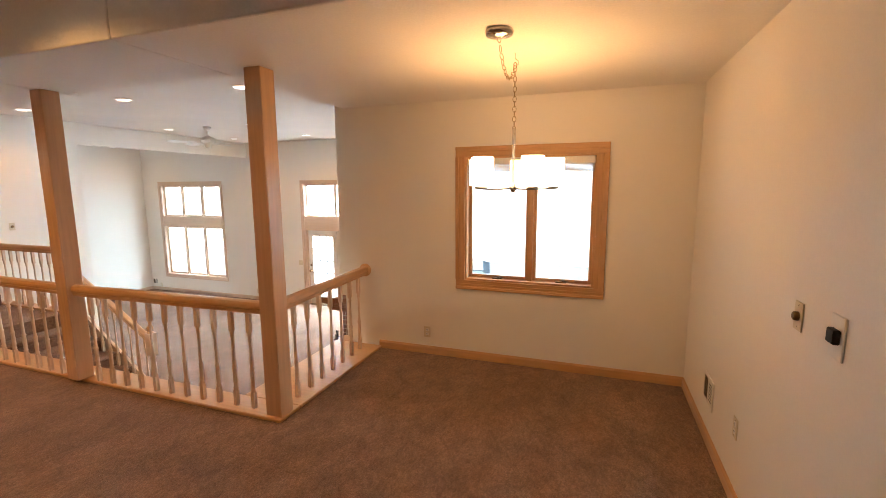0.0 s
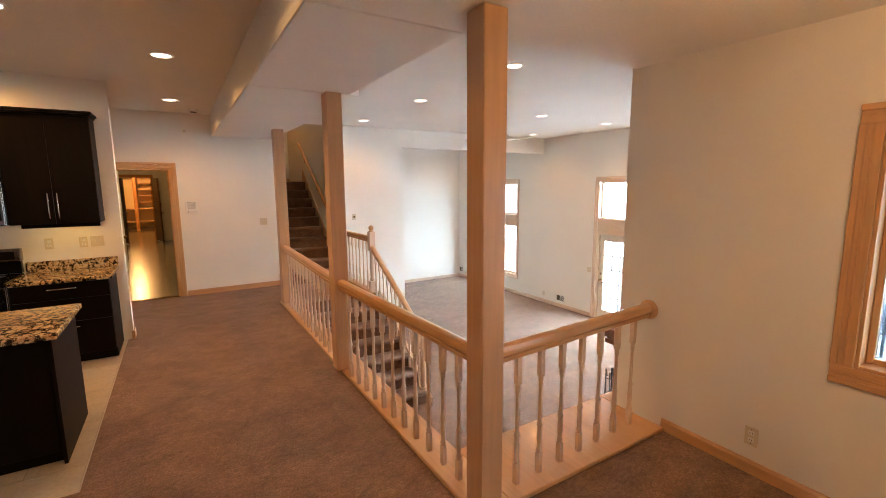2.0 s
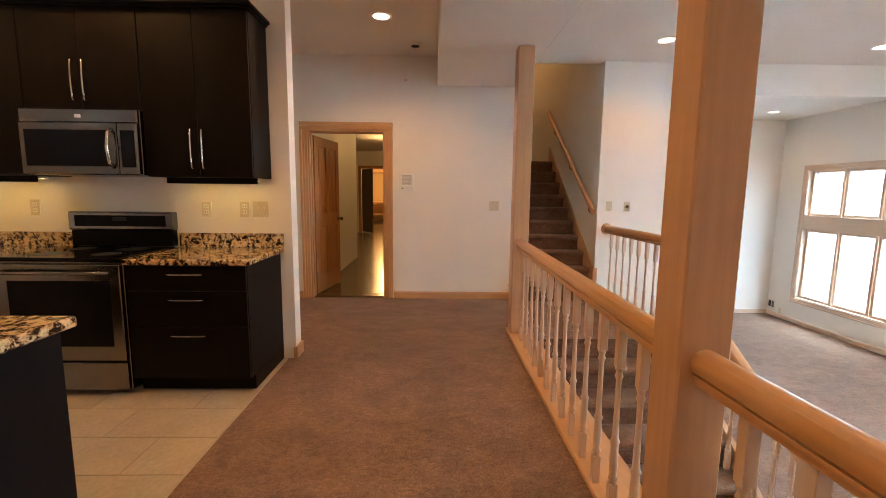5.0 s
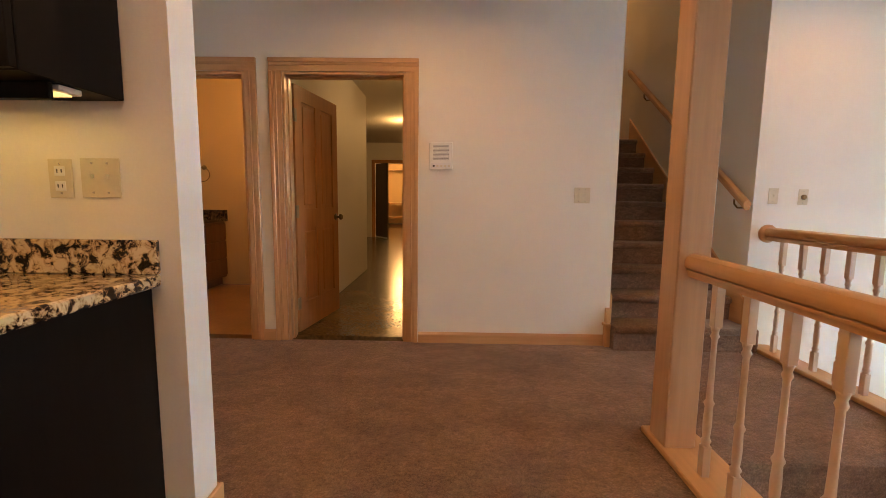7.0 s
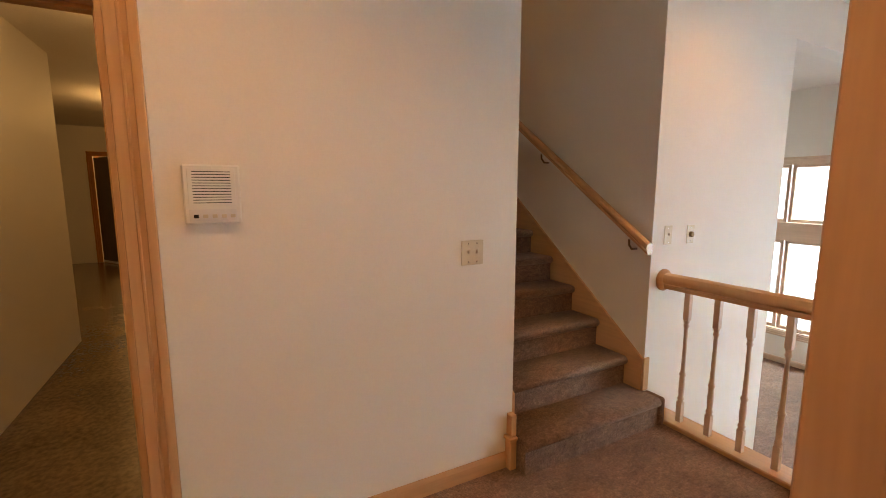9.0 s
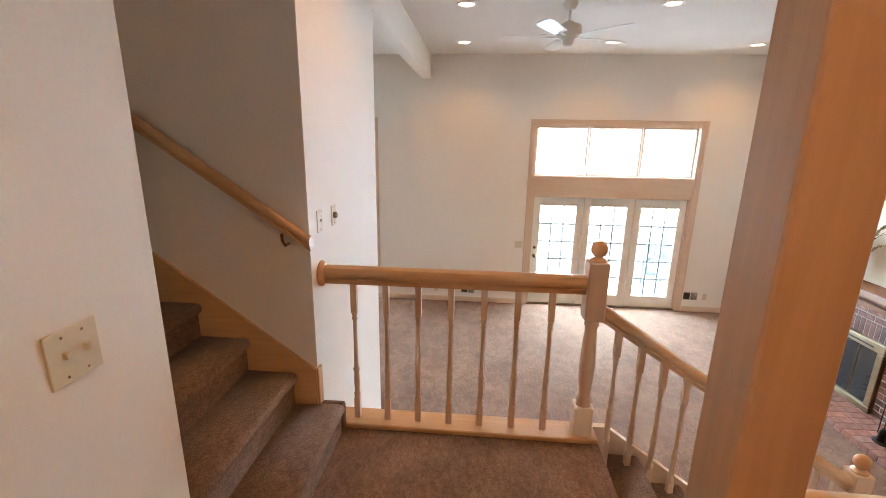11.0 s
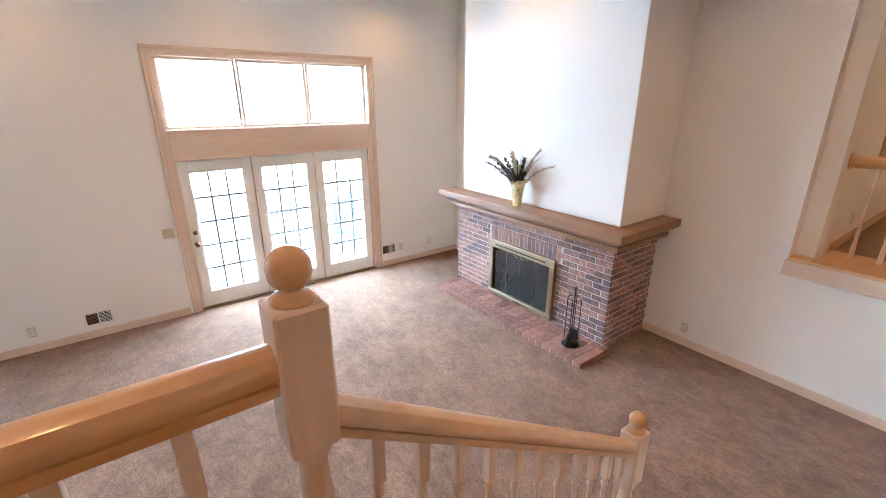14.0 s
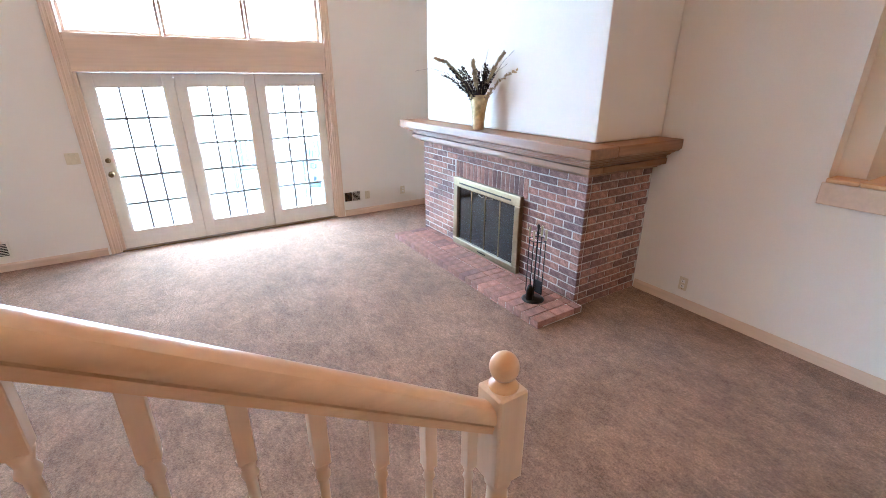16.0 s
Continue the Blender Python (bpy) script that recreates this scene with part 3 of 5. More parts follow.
# door to the back hall, ajar, and the bathroom doorway
for name, (a, b, c, d), label in (("door_2", DOOR_H, "maple four-panel door standing open in its casing"), ("door_3", DOOR_B, "cased maple doorway to the bathroom")):
    dr = tagged(thing(name, (0, 0, 0), label, "door"), kind="structure")
    casing(dr, "x", XE, 0.024, a + 0.003, b - 0.003, 0.002, d - 0.003, 0.092, MY, MZ, four=False)
    lining(dr, "x", XE + 0.002, -0.15, a + 0.003, b - 0.003, 0.002, d - 0.003, MZ, 0.02, False)
    part("door_stop", boxes((XE - 0.085, XE - 0.05, a + 0.023, a + 0.035, 0.002, d - 0.03), (XE - 0.085, XE - 0.05, b - 0.035, b - 0.023, 0.002, d - 0.03), (XE - 0.085, XE - 0.05, a + 0.035, b - 0.035, d - 0.036, d - 0.023), b=0.002), MZ, dr)
    if name == "door_2":
        leafroot = new("door_leaf")
        leafroot.parent, leafroot.matrix_basis = dr, pose(XE - 0.165, a + 0.032, 0, 0, 0, 171)
        W, H, T = 0.80, 1.985, 0.04
        cols, rws = ((0.11, 0.355), (0.445, 0.69)), ((0.24, 0.86), (1.02, 1.87))
        bm = bmesh.new()
        xs, zs = sorted({0, W, *[q for p in cols for q in p]}), sorted({0.012, H, *[q for p in rws for q in p]})
        for i in range(len(xs) - 1):
            for k in range(len(zs) - 1):
                xm, zm = (xs[i] + xs[i + 1]) / 2, (zs[k] + zs[k + 1]) / 2
                hole = any(p < xm < q for p, q in cols) and any(p < zm < q for p, q in rws)
                if not hole:
                    box(bm, xs[i], xs[i + 1], 0, T, zs[k], zs[k + 1])
        bmesh.ops.remove_doubles(bm, verts=bm.verts[:], dist=1e-5)
        lf = part("door_frame", bm, DOORWOOD, leafroot)
        for p, q in cols:
            for r0, r1 in rws:
                bm = boxes((p, q, 0.010, T - 0.010, r0, r1))
                box(bm, p + 0.03, q - 0.03, 0.003, T - 0.003, r0 + 0.03, r1 - 0.03, 0.008)
                part("door_panel", bm, DOORWOOD, leafroot)
        for sgn, y in ((90, 0.0), (-90, T)):
            part("knob", lathe([(0.030, 0), (0.030, 0.008), (0.011, 0.014), (0.011, 0.035), (0.026, 0.045), (0.028, 0.058), (0.018, 0.070)], 14, (W - 0.06, y, 0.93), turn=pose(0, 0, 0, sgn)), DARKBRASS, leafroot, "dark brass knob")
        for z in (0.25, 1.0, 1.75):
            part("hinge", boxes((-0.014, 0.03, -0.004, 0.0, z - 0.05, z + 0.05), (-0.016, -0.004, -0.010, 0.004, z - 0.05, z + 0.05), b=0.002), BRASS, leafroot, "brass butt hinge")

# ---- posts ----
POSTS = ((-2.17, 2.175), (-4.325, 2.10), (-7.08, 2.165))
for x, y in POSTS:
    bm = boxes((x - 0.07, x + 0.07, y - 0.07, y + 0.07, 0.03, LC + 0.001), b=0.006)
    tagged(part("wooden_post", bm, POSTZ), "square pickled-maple post from kerb to soffit", "post", "posts of the hall railing")


# ---- railings ----
RAIL_HALF = [(0.024, 0), (0.025, 0.017), (0.031, 0.019), (0.031, 0.028), (0.024, 0.031), (0.024, 0.036), (0.036, 0.038), (0.040, 0.052), (0.039, 0.070), (0.030, 0.086), (0.014, 0.094)]
RAIL = RAIL_HALF + [(0.0, 0.096)] + [(-a, h) for a, h in reversed(RAIL_HALF)]


def baluster_mesh(h, low=0.13, high=0.17):
    w = 0.0165
    bm = boxes((-w, w, -w, w, 0, low), (-w, w, -w, w, h - high, h), b=0.002)
    L = h - low - high
    pr = [(0.015, low - 0.004), (0.0115, low + 0.008), (0.016, low + 0.020), (0.0105, low + 0.032), (0.0125, low + 0.06), (0.0135, low + 0.10), (0.0115, low + 0.16), (0.016, low + 0.175), (0.0105, low + 0.19),
          (0.0095, low + 0.24), (0.0085, low + 0.75 * L), (0.0085, low + L - 0.05), (0.0135, low + L - 0.035), (0.0095, low + L - 0.022), (0.012, low + L - 0.010), (0.015, low + L + 0.004)]
    pr = [(r * 1.24, z) for r, z in pr]
    return lathe(pr, 10, bm=bm)


def railing(p0, p1, n, label, rosette=None, z=0.03, top=0.805):
    """A level railing from p0 to p1 with n balusters."""
    p0, p1 = Vector((*p0, 0)), Vector((*p1, 0))
    r = thing("railing", (p0 + p1) / 2, label, "railing", "interior railings")
    q0, q1 = p0 - (p0 + p1) / 2, p1 - (p0 + p1) / 2
    along = abs((p1 - p0).x) > abs((p1 - p0).y)
    part("handrail", sweep(RAIL, (q0.x, q0.y, top), (q1.x, q1.y, top), smooth=True), MX if along else MY, r, "moulded maple handrail")
    first = None
    for k in range(n):
        c = q0 + (q1 - q0) * (k + 1) / (n + 1)
        if first is None:
            first = part("baluster", baluster_mesh(top - z + 0.006), PINKZ, r)
            first.matrix_basis = pose(c.x, c.y, z - 0.002)
        else:
            again(first, c.x, c.y, z - 0.002)
    if rosette:
        d = (p1 - p0).normalized()
        turn = d.to_track_quat("Z", "Y").to_matrix().to_4x4()
        part("rosette", lathe([(0.068, 0.0), (0.068, -0.012), (0.060, -0.020), (0.052, -0.026), (0.044, -0.028)], 24, (q1.x, q1.y, top + 0.048), turn=turn), MX, r, "round maple rosette")
    return r


(ax, ay), (bx, by), (cx, cy) = POSTS
railing((ax - 0.07, ay), (bx + 0.07, by), 11, "maple railing of turned balusters between two posts")
railing((bx - 0.07, by), (cx + 0.07, cy), 13, "maple railing of turned balusters beside the stairs")
railing((ax - 0.02, ay + 0.07), (-2.27, YD - 0.001), 7, "short maple railing ending on a wall rosette", True)
NY = 3.515
railing((-7.07, NY), (XE + 0.001, NY), 7, "maple landing railing ending on a wall rosette", True, top=0.838)
structure("trim_kerb_hall", boxes((-7.21, -2.09, 2.080, 2.315, 0.001, 0.030), (XF - 0.03, -2.09, 2.315, YD - 0.016, 0.001, 0.030), b=0.006), MX, "flat maple kerb board under the railing")
structure("trim_kerb_landing", boxes((XE + 0.002, -6.955, 3.44, 3.60, 0.001, 0.030), b=0.006), MX, "flat maple kerb board of the landing")
structure("trim_fascia", boxes((XF - 0.02, XF - 0.001, 2.32, YD + 0.17, -0.14, 0.0), (-6.95, XF - 0.02, 2.287, 2.305, -0.14, 0.0), (XE + 0.002, -6.95, 3.552, 3.57, -0.16, 0.0), b=0.004), PINKX, "pickled maple fascia board below the kerb")
structure("trim_sill_nose", boxes((XF - 0.036, XF + 0.118, YD - 0.016, YD + 0.148, 0.001, 0.030), b=0.006), MY, "end of the kerb board on the wall")


def newel(bm_at, h, parent, ball=True):
    """A newel: square foot, turned waist, square head, collar and ball."""
    x, y, z = bm_at
    w = 0.050
    foot, head = 0.20, 0.30
    t0, t1 = foot, h - head - 0.115
    bm = boxes((x - w, x + w, y - w, y + w, z, z + foot), (x - w, x + w, y - w, y + w, z + t1, z + h - 0.105), b=0.006)
    L = t1 - t0
    pr = [(0.043, t0 - 0.005), (0.030, t0 + 0.012), (0.042, t0 + 0.03), (0.030, t0 + 0.05), (0.034, t0 + 0.06), (0.030, t0 + 0.07), (0.034, t0 + 0.1), (0.041, t0 + 0.3 * L + 0.05), (0.040, t0 + 0.55 * L), (0.031, t0 + L - 0.06), (0.030, t0 + L - 0.045), (0.040, t0 + L - 0.03), (0.030, t0 + L - 0.015), (0.043, t0 + L + 0.005)]
    lathe([(r, q) for r, q in pr], 18, (x, y, z), bm)
    p = part("newel_post", bm, PINKZ, parent)
    k = h - 0.105
    pr = [(0.040, k - 0.004), (0.042, k + 0.006), (0.034, k + 0.014), (0.018, k + 0.022)] + [(0.04 * math.cos(a) + 0.001, k + 0.062 + 0.043 * math.sin(a)) for a in (radians(d) for d in range(-65, 91, 14))]
    part("finial", lathe(pr, 20, (x, y, z)), MX, p, "turned maple ball finial")


# ---- stairs ----
def steps(root, x0, z0, run, rise, n, y0, y1, way, low):
    """Carpeted steps with rolled nosings, each a part; way: +1 climbs towards -x."""
    for k in range(n):
        xa = x0 - way * k * run
        xb = xa - way * (run + 0.03)
        top = z0 + (k + 1) * rise
        a, b = sorted((xa, xb))
        bm = boxes((a, b, y0, y1, low if way < 0 else max(low, top - rise - 0.12), top - 0.045))
        r = 0.028
        edge = xa + way * 0.025
        prof = [(xb, top - 0.045), (xb, top)] + [(edge - way * r + way * r * math.sin(q), top - r + r * math.cos(q)) for q in (radians(d) for d in range(0, 181, 30))] + [(xa, top - 2 * r)]
        lo = [bm.verts.new((px, y0, pz)) for px, pz in prof]
        hi = [bm.verts.new((px, y1, pz)) for px, pz in prof]
        m = len(prof)
        for i in range(m):
            f = bm.faces.new((lo[i], lo[(i + 1) % m], hi[(i + 1) % m], hi[i]))
            f.smooth = True
        bm.faces.new(lo)
        bm.faces.new(hi)
        part("step", bm, CARPET, root)


up = thing("upper_staircase", (0, 0, 0), "taupe-carpeted stairs climbing between walls with maple skirts", "stairs")
UR, UN = 0.185, 10
steps(up, XE + 0.115, 0.0, 0.245, UR, UN, 2.374, 3.388, 1, 0.0)
part("step_end", boxes((XE + 0.001, XE + 0.135, 3.388, 3.438, 0.001, UR - 0.002), b=0.018), CARPET, up)
structure("floor_stair_landing", boxes((-12.2, XE + 0.115 - UN * 0.245, 2.372, 3.39, UN * UR - 0.2, UN * UR)), CARPET, "carpeted landing at the head of the stairs")
sl = 0.745
for y0, y1 in ((2.374, 2.389), (3.372, 3.388)):
    bm = bmesh.new()
    xs = (XE - 0.001, XE + 0.115 - UN * 0.245)
    vs = [(xs[0], 0.02), (xs[0], 0.39), (xs[1], 0.39 + sl * (xs[0] - xs[1])), (xs[1], sl * (xs[0] - xs[1]) - 0.1)]
    lo, hi = [bm.verts.new((x, y0, z)) for x, z in vs], [bm.verts.new((x, y1, z)) for x, z in vs]
    for i in range(4):
        bm.faces.new((lo[i], lo[(i + 1) % 4], hi[(i + 1) % 4], hi[i]))
    bm.faces.new(lo)
    bm.faces.new(hi)
    part("skirt_board", bm, MX, up)
part("skirt_end", boxes((XE + 0.001, XE + 0.05, 2.329, 2.371, 0.001, 0.165), (XE + 0.001, XE + 0.06, 2.317, 2.371, 0.166, 0.185), (XE + 0.001, XE + 0.045, 2.335, 2.371, 0.186, 0.30), b=0.004), MZ, up, "stepped maple end block of the skirt")
part("skirt_end", boxes((XE + 0.001, XE + 0.014, 3.372, 3.425, UR + 0.001, 0.40), b=0.004), MZ, up)
structure("baseboard", boxes((-12.19, -12.175, 2.36, 3.385, UN * UR + 0.001, UN * UR + 0.09), b=0.003), MY, "maple baseboard at the head of the stairs")
hr = thing("wall_handrail", (0, 0, 0), "round-edged maple handrail on wall brackets", "handrail")
h0, h1 = Vector((XE + 0.035, 3.325, 1.04)), Vector((XE - 2.3, 3.325, 1.04 + 2.335 * 0.68))
part("handrail", sweep([(a * 0.72, h * 0.72 + 0.02) for a, h in RAIL], h0, h1, smooth=True), MX, hr)
for f in (0.06, 0.42, 0.80):
    p = h0 + (h1 - h0) * f
    part("bracket", tube([(p.x, 3.389, p.z - 0.06), (p.x, 3.345, p.z - 0.06), (p.x, 3.318, p.z - 0.03), (p.x, 3.316, p.z + 0.004)], 0.007), DARKBRASS, hr, "dark brass bracket")

down = thing("lower_staircase", (0, 0, 0), "taupe-carpeted stairs down to the sunken family room", "stairs")
DR, RUN = -FZ / 7, 0.262
steps(down, -6.95 + 6 * RUN, FZ, RUN, DR, 6, 2.29, 3.60, 1, FZ)
bm = bmesh.new()
for y0, y1 in ((3.602, 3.64),):
    vs = [(-6.95, -0.001), (-6.95, -DR - 0.12), (-6.95 + 5.2 * RUN, FZ + 0.001), (-6.95 + 6.35 * RUN, FZ + 0.001), (-6.95 + 6.35 * RUN, FZ + 0.10), (-6.95 + 0.35 * RUN, -0.001)]
    lo, hi = [bm.verts.new((x, y0, z)) for x, z in vs], [bm.verts.new((x, y1, z)) for x, z in vs]
    n = len(vs)
    for i in range(n):
        bm.faces.new((lo[i], lo[(i + 1) % n], hi[(i + 1) % n], hi[i]))
    bm.faces.new(lo)
    bm.faces.new(hi)
part("stringer", bm, PINKX, down)
sr = thing("stair_railing", (0, 0, 0), "maple stair railing with turned newels and ball finials", "railing", "interior railings")
LY = 3.595      # the foot of the railing stands a little further out
newel((-7.035, NY, 0.0), 1.115, sr)
newel((-5.475, LY, FZ), 1.16, sr)
r0, r1 = Vector((-6.985, NY, 0.690)), Vector((-5.515, LY, -0.298))
part("handrail", sweep(RAIL, r0, r1, smooth=True), RAILX, sr, "sloping moulded maple handrail")
st = None
for k in range(11):
    f = (k + 0.75) / 11.3
    p = r0 + (r1 - r0) * f
    if st is None:
        st = part("baluster", baluster_mesh(0.83, 0.17, 0.15), PINKZ, sr)
        st.matrix_basis = pose(p.x, p.y, p.z - 0.815)
    else:
        again(st, p.x, p.y, p.z - 0.815)

# ---- lights of the place ----
def downlight(x, y, z, watts, spread=150):
    d = thing("recessed_light", (x, y, z), "round recessed ceiling downlight, lit", "ceiling light", "recessed downlights")
    part("trim_ring", lathe([(0.098, 0.0), (0.098, -0.006), (0.088, -0.010), (0.074, -0.006), (0.072, -0.001)], 28), WHITE, d)
    part("lens", lathe([(0.071, -0.002), (0.071, -0.004), (0.04, -0.006), (0.001, -0.007)], 24), BULB, d)
    if watts:
        lamp("downlight_beam", "SPOT", (x, y, z - 0.03), watts, WARM, 0.06, (x, y, 0), spread)


for x, y in ((-5.09, 0.86), (-7.33, 0.90), (-5.93, -0.79), (-4.36, -0.03), (-2.75, 0.86), (-5.93, -2.4)):
    downlight(x, y, HC, CAN_WATTS * (1.5 if x < -7 else 1.0 if y > 0.5 else 1.25 if x < -5.5 else 0.7), 174 if y < 0 else 150)
for x, y in ((-7.75, 3.73), (-5.70, 3.73), (-3.78, 3.70), (-7.83, 6.05), (-5.88, 6.08), (-4.03, 6.25), (-7.92, 7.78), (-5.95, 7.78), (-4.03, 7.95)):
    downlight(x, y, FC, CAN_WATTS * 0.75, 140)
downlight(-11.36, 7.69, FC, CAN_WATTS * 0.4)

# chandelier on a swagged chain
ch = thing("chandelier", (-0.452, 2.44, 0), "five-light nickel chandelier with frosted cylinder shades on a swagged chain", "chandelier")
CA = Vector((-0.01, -0.42, LC))
part("canopy", lathe([(0.072, 0.004), (0.075, -0.006), (0.070, -0.022), (0.030, -0.030), (0.012, -0.036)], 26, CA), CHROME, ch)
part("ceiling_hook", tube([(0, 0, LC + 0.003), (0, 0, LC - 0.03), (0.018, 0, LC - 0.045), (0.02, 0, LC - 0.065), (0, 0, LC - 0.075), (-0.012, 0, LC - 0.062)], 0.0035), CHROME, ch)


def links(pts, parent):
    """Chain links along points, each turned to the next."""
    ring = [(0.011 * math.cos(a), 0, 0.019 * math.sin(a)) for a in (2 * math.pi * k / 10 for k in range(11))]
    base = part("chain_link", tube(ring, 0.0022, 5), BRASS, parent)
    for i, (p, d) in enumerate(pts):
        o = base if i == 0 else again(base)
        q = d.to_track_quat("Z", "Y").to_matrix().to_4x4()
        o.matrix_basis = Matrix.Translation(p) @ q @ pose(0, 0, 0, 0, 0, 90 * (i % 2) + 20)


pts = []
for i in range(15):
    f = i / 14
    p = CA.lerp(Vector((0, 0, LC - 0.07)), f) + Vector((0, 0, -0.04 * (1 - f))) - Vector((0, 0, 0.13 * math.sin(math.pi * f) ** 0.8))
    g = min(1, f + 0.02)
    q = CA.lerp(Vector((0, 0, LC - 0.07)), g) + Vector((0, 0, -0.04 * (1 - g))) - Vector((0, 0, 0.13 * math.sin(math.pi * min(g, 0.999)) ** 0.8))
    pts.append((p, (q - p) if (q - p).length > 1e-6 else Vector((0, 0, 1))))
links(pts, ch)
links([(Vector((0, 0, LC - 0.09 - 0.030 * i)), Vector((0, 0.001, 1))) for i in range(14)], ch)
part("stem", lathe([(0.006, 2.10), (0.012, 2.095), (0.012, 1.99), (0.009, 1.98), (0.009, 1.76), (0.020, 1.745), (0.020, 1.715), (0.010, 1.70)], 14), CHROME, ch)
for k in range(5):
    a = radians(72 * k + 18)
    c, s = math.cos(a), math.sin(a)
    arm = part("arm", tube([(0.015 * c, 0.015 * s, 1.73), (0.12 * c, 0.12 * s, 1.722), (0.255 * c, 0.255 * s, 1.727)], 0.007), CHROME, ch)
    part("shade_holder", lathe([(0.030, 1.722), (0.034, 1.728), (0.034, 1.742), (0.028, 1.746)], 18, (0.255 * c, 0.255 * s, 0)), CHROME, ch)
    part("shade", lathe([(0.062, 1.745), (0.067, 1.750), (0.067, 1.912), (0.064, 1.915), (0.060, 1.911), (0.058, 1.80)], 24, (0.255 * c, 0.255 * s, 0)), SHADE, ch, "glowing frosted glass cylinder")
lamp("chandelier_glow", "POINT", (-0.452, 2.44, 1.97), 12, (1.0, 0.50, 0.17), 0.12)
lamp("chandelier_uplight", "SPOT", (-0.452, 2.44, 1.93), 17, (1.0, 0.50, 0.17), 0.2, (-0.45, 2.44, 3.0), 165)

# ceiling fan
fan = thing("ceiling_fan", (-6.84, 6.03, FC), "white five-blade ceiling fan at rest", "ceiling fan")
part("canopy", lathe([(0.07, 0.0), (0.07, -0.02), (0.045, -0.06), (0.016, -0.07)], 22), WHITE, fan)
part("downrod", lathe([(0.013, -0.06), (0.013, -0.19)], 12), WHITE, fan)
part("motor_housing", lathe([(0.03, -0.16), (0.06, -0.18), (0.115, -0.20), (0.125, -0.23), (0.125, -0.28), (0.105, -0.31), (0.06, -0.325), (0.055, -0.37), (0.03, -0.39), (0.005, -0.395)], 26), WHITE, fan)
for k in range(5):
    m = pose(0, 0, -0.30, 0, 0, 72 * k + 25)
    bm = boxes((0.10, 0.24, -0.018, 0.018, -0.006, 0.0), b=0.002)
    ir = part("blade_iron", bm, WHITE, fan)
    ir.matrix_basis = m
    bm = bmesh.new()
    out = [(0.20, -0.055), (0.24, -0.062), (0.60, -0.072), (0.655, -0.055), (0.672, 0.0), (0.655, 0.055), (0.60, 0.072), (0.24, 0.062), (0.20, 0.055)]
    lo, hi = [bm.verts.new((x, y, 0)) for x, y in out], [bm.verts.new((x, y, 0.007)) for x, y in out]
    for i in range(len(out)):
        bm.faces.new((lo[i], lo[(i + 1) % len(out)], hi[(i + 1) % len(out)], hi[i]))
    bm.faces.new(lo)
    bm.faces.new(hi)
    b = part("blade", bm, WHITE, fan)
    b.matrix_basis = m @ pose(0, 0, 0.001, 12)

# smoke alarm, door chime sensor
sm = thing("smoke_alarm", (-8.02, 1.18, HC), "small round dark smoke alarm on the ceiling", "smoke alarm")
part("body", lathe([(0.062, 0.0), (0.062, -0.018), (0.05, -0.034), (0.02, -0.038)], 22), WHITE, sm)
part("grille", lathe([(0.045, -0.034), (0.043, -0.040), (0.01, -0.042)], 18), BLACK, sm)
tagged(part("wall_sensor", lathe([(0.022, 0.0), (0.020, 0.012), (0.012, 0.016)], 16, (XE, 1.05, 2.61), turn=pose(0, 0, 0, 0, 90)), PLATE), "small round almond sensor high on the wall", "sensor")


# ---- switches, outlets, vents ----
def plate(at, face, gang=1, kind="switch", metal=None):
    """A wall plate; face: the heading in degrees in which it looks (0: +x)."""
    names = {"switch": ("light_switch", "almond toggle switch plate on the wall", "light switch"), "outlet": ("wall_outlet", "almond duplex outlet on the wall", "outlet"), "dimmer": ("dimmer_switch", "almond wall dimmer with a brass dial", "light switch")}
    p = thing(names[kind][0], at, names[kind][1] if gang == 1 else "almond two-toggle switch plate on the wall", names[kind][2], "wall plates", face)
    w = 0.036 + 0.023 * (gang - 1)
    part("cover", boxes((0.0005, 0.006, -w, w, -0.058, 0.058), b=0.002), metal or PLATE, p)
    for g in range(gang):
        y = (g - (gang - 1) / 2) * 0.046
        if kind == "outlet":
            for z in (-0.022, 0.022):
                part("socket", boxes((0.006, 0.008, y - 0.016, y + 0.016, z - 0.014, z + 0.014), b=0.0015), WHITE, p)
                part("slot", boxes((0.0082, 0.009, y - 0.008, y - 0.005, z - 0.005, z + 0.006), (0.0082, 0.009, y + 0.005, y + 0.008, z - 0.005, z + 0.006)), VOID, p)
        elif kind == "dimmer":
            part("dial", lathe([(0.019, 0.006), (0.018, 0.02), (0.012, 0.024)], 18, turn=pose(0, 0, 0, 0, 90)), DARKBRASS, p)
        else:
            part("toggle", boxes((0.005, 0.018, y - 0.005, y + 0.005, -0.002, 0.012), b=0.001), PLATE, p)
        for z in (-0.043, 0.043):
            part("screw", lathe([(0.0035, 0.0058), (0.0030, 0.0072)], 8, (0, y, z), turn=pose(0, 0, 0, 0, 90)), CHROME, p)
    return p


plate((XE, 2.118, 1.153), 0, 2)
plate((XE, 3.53, 1.165), 0)
plate((XE, 3.75, 1.16), 0, 1, "dimmer")
plate((-1.56, YD, 0.236), -90, 1, "outlet")
plate((XR, 1.69, 1.225), 180, 1, "dimmer")
plate((XR, 2.29, 0.412), 180, 1, "outlet")
plate((XF, 4.60, FZ + 0.21), 180, 1, "outlet")
plate((-3.77, YX, FZ + 0.27), -90, 1, "switch")
plate((-3.2, YX, FZ + 0.27), -90, 1, "outlet")
plate((-6.945, YX, -0.15), -90, 2)
plate((-8.35, YX, FZ + 0.23), -90, 1, "outlet")
plate((-11.9, YX, FZ + 0.15), -90, 1, "outlet")
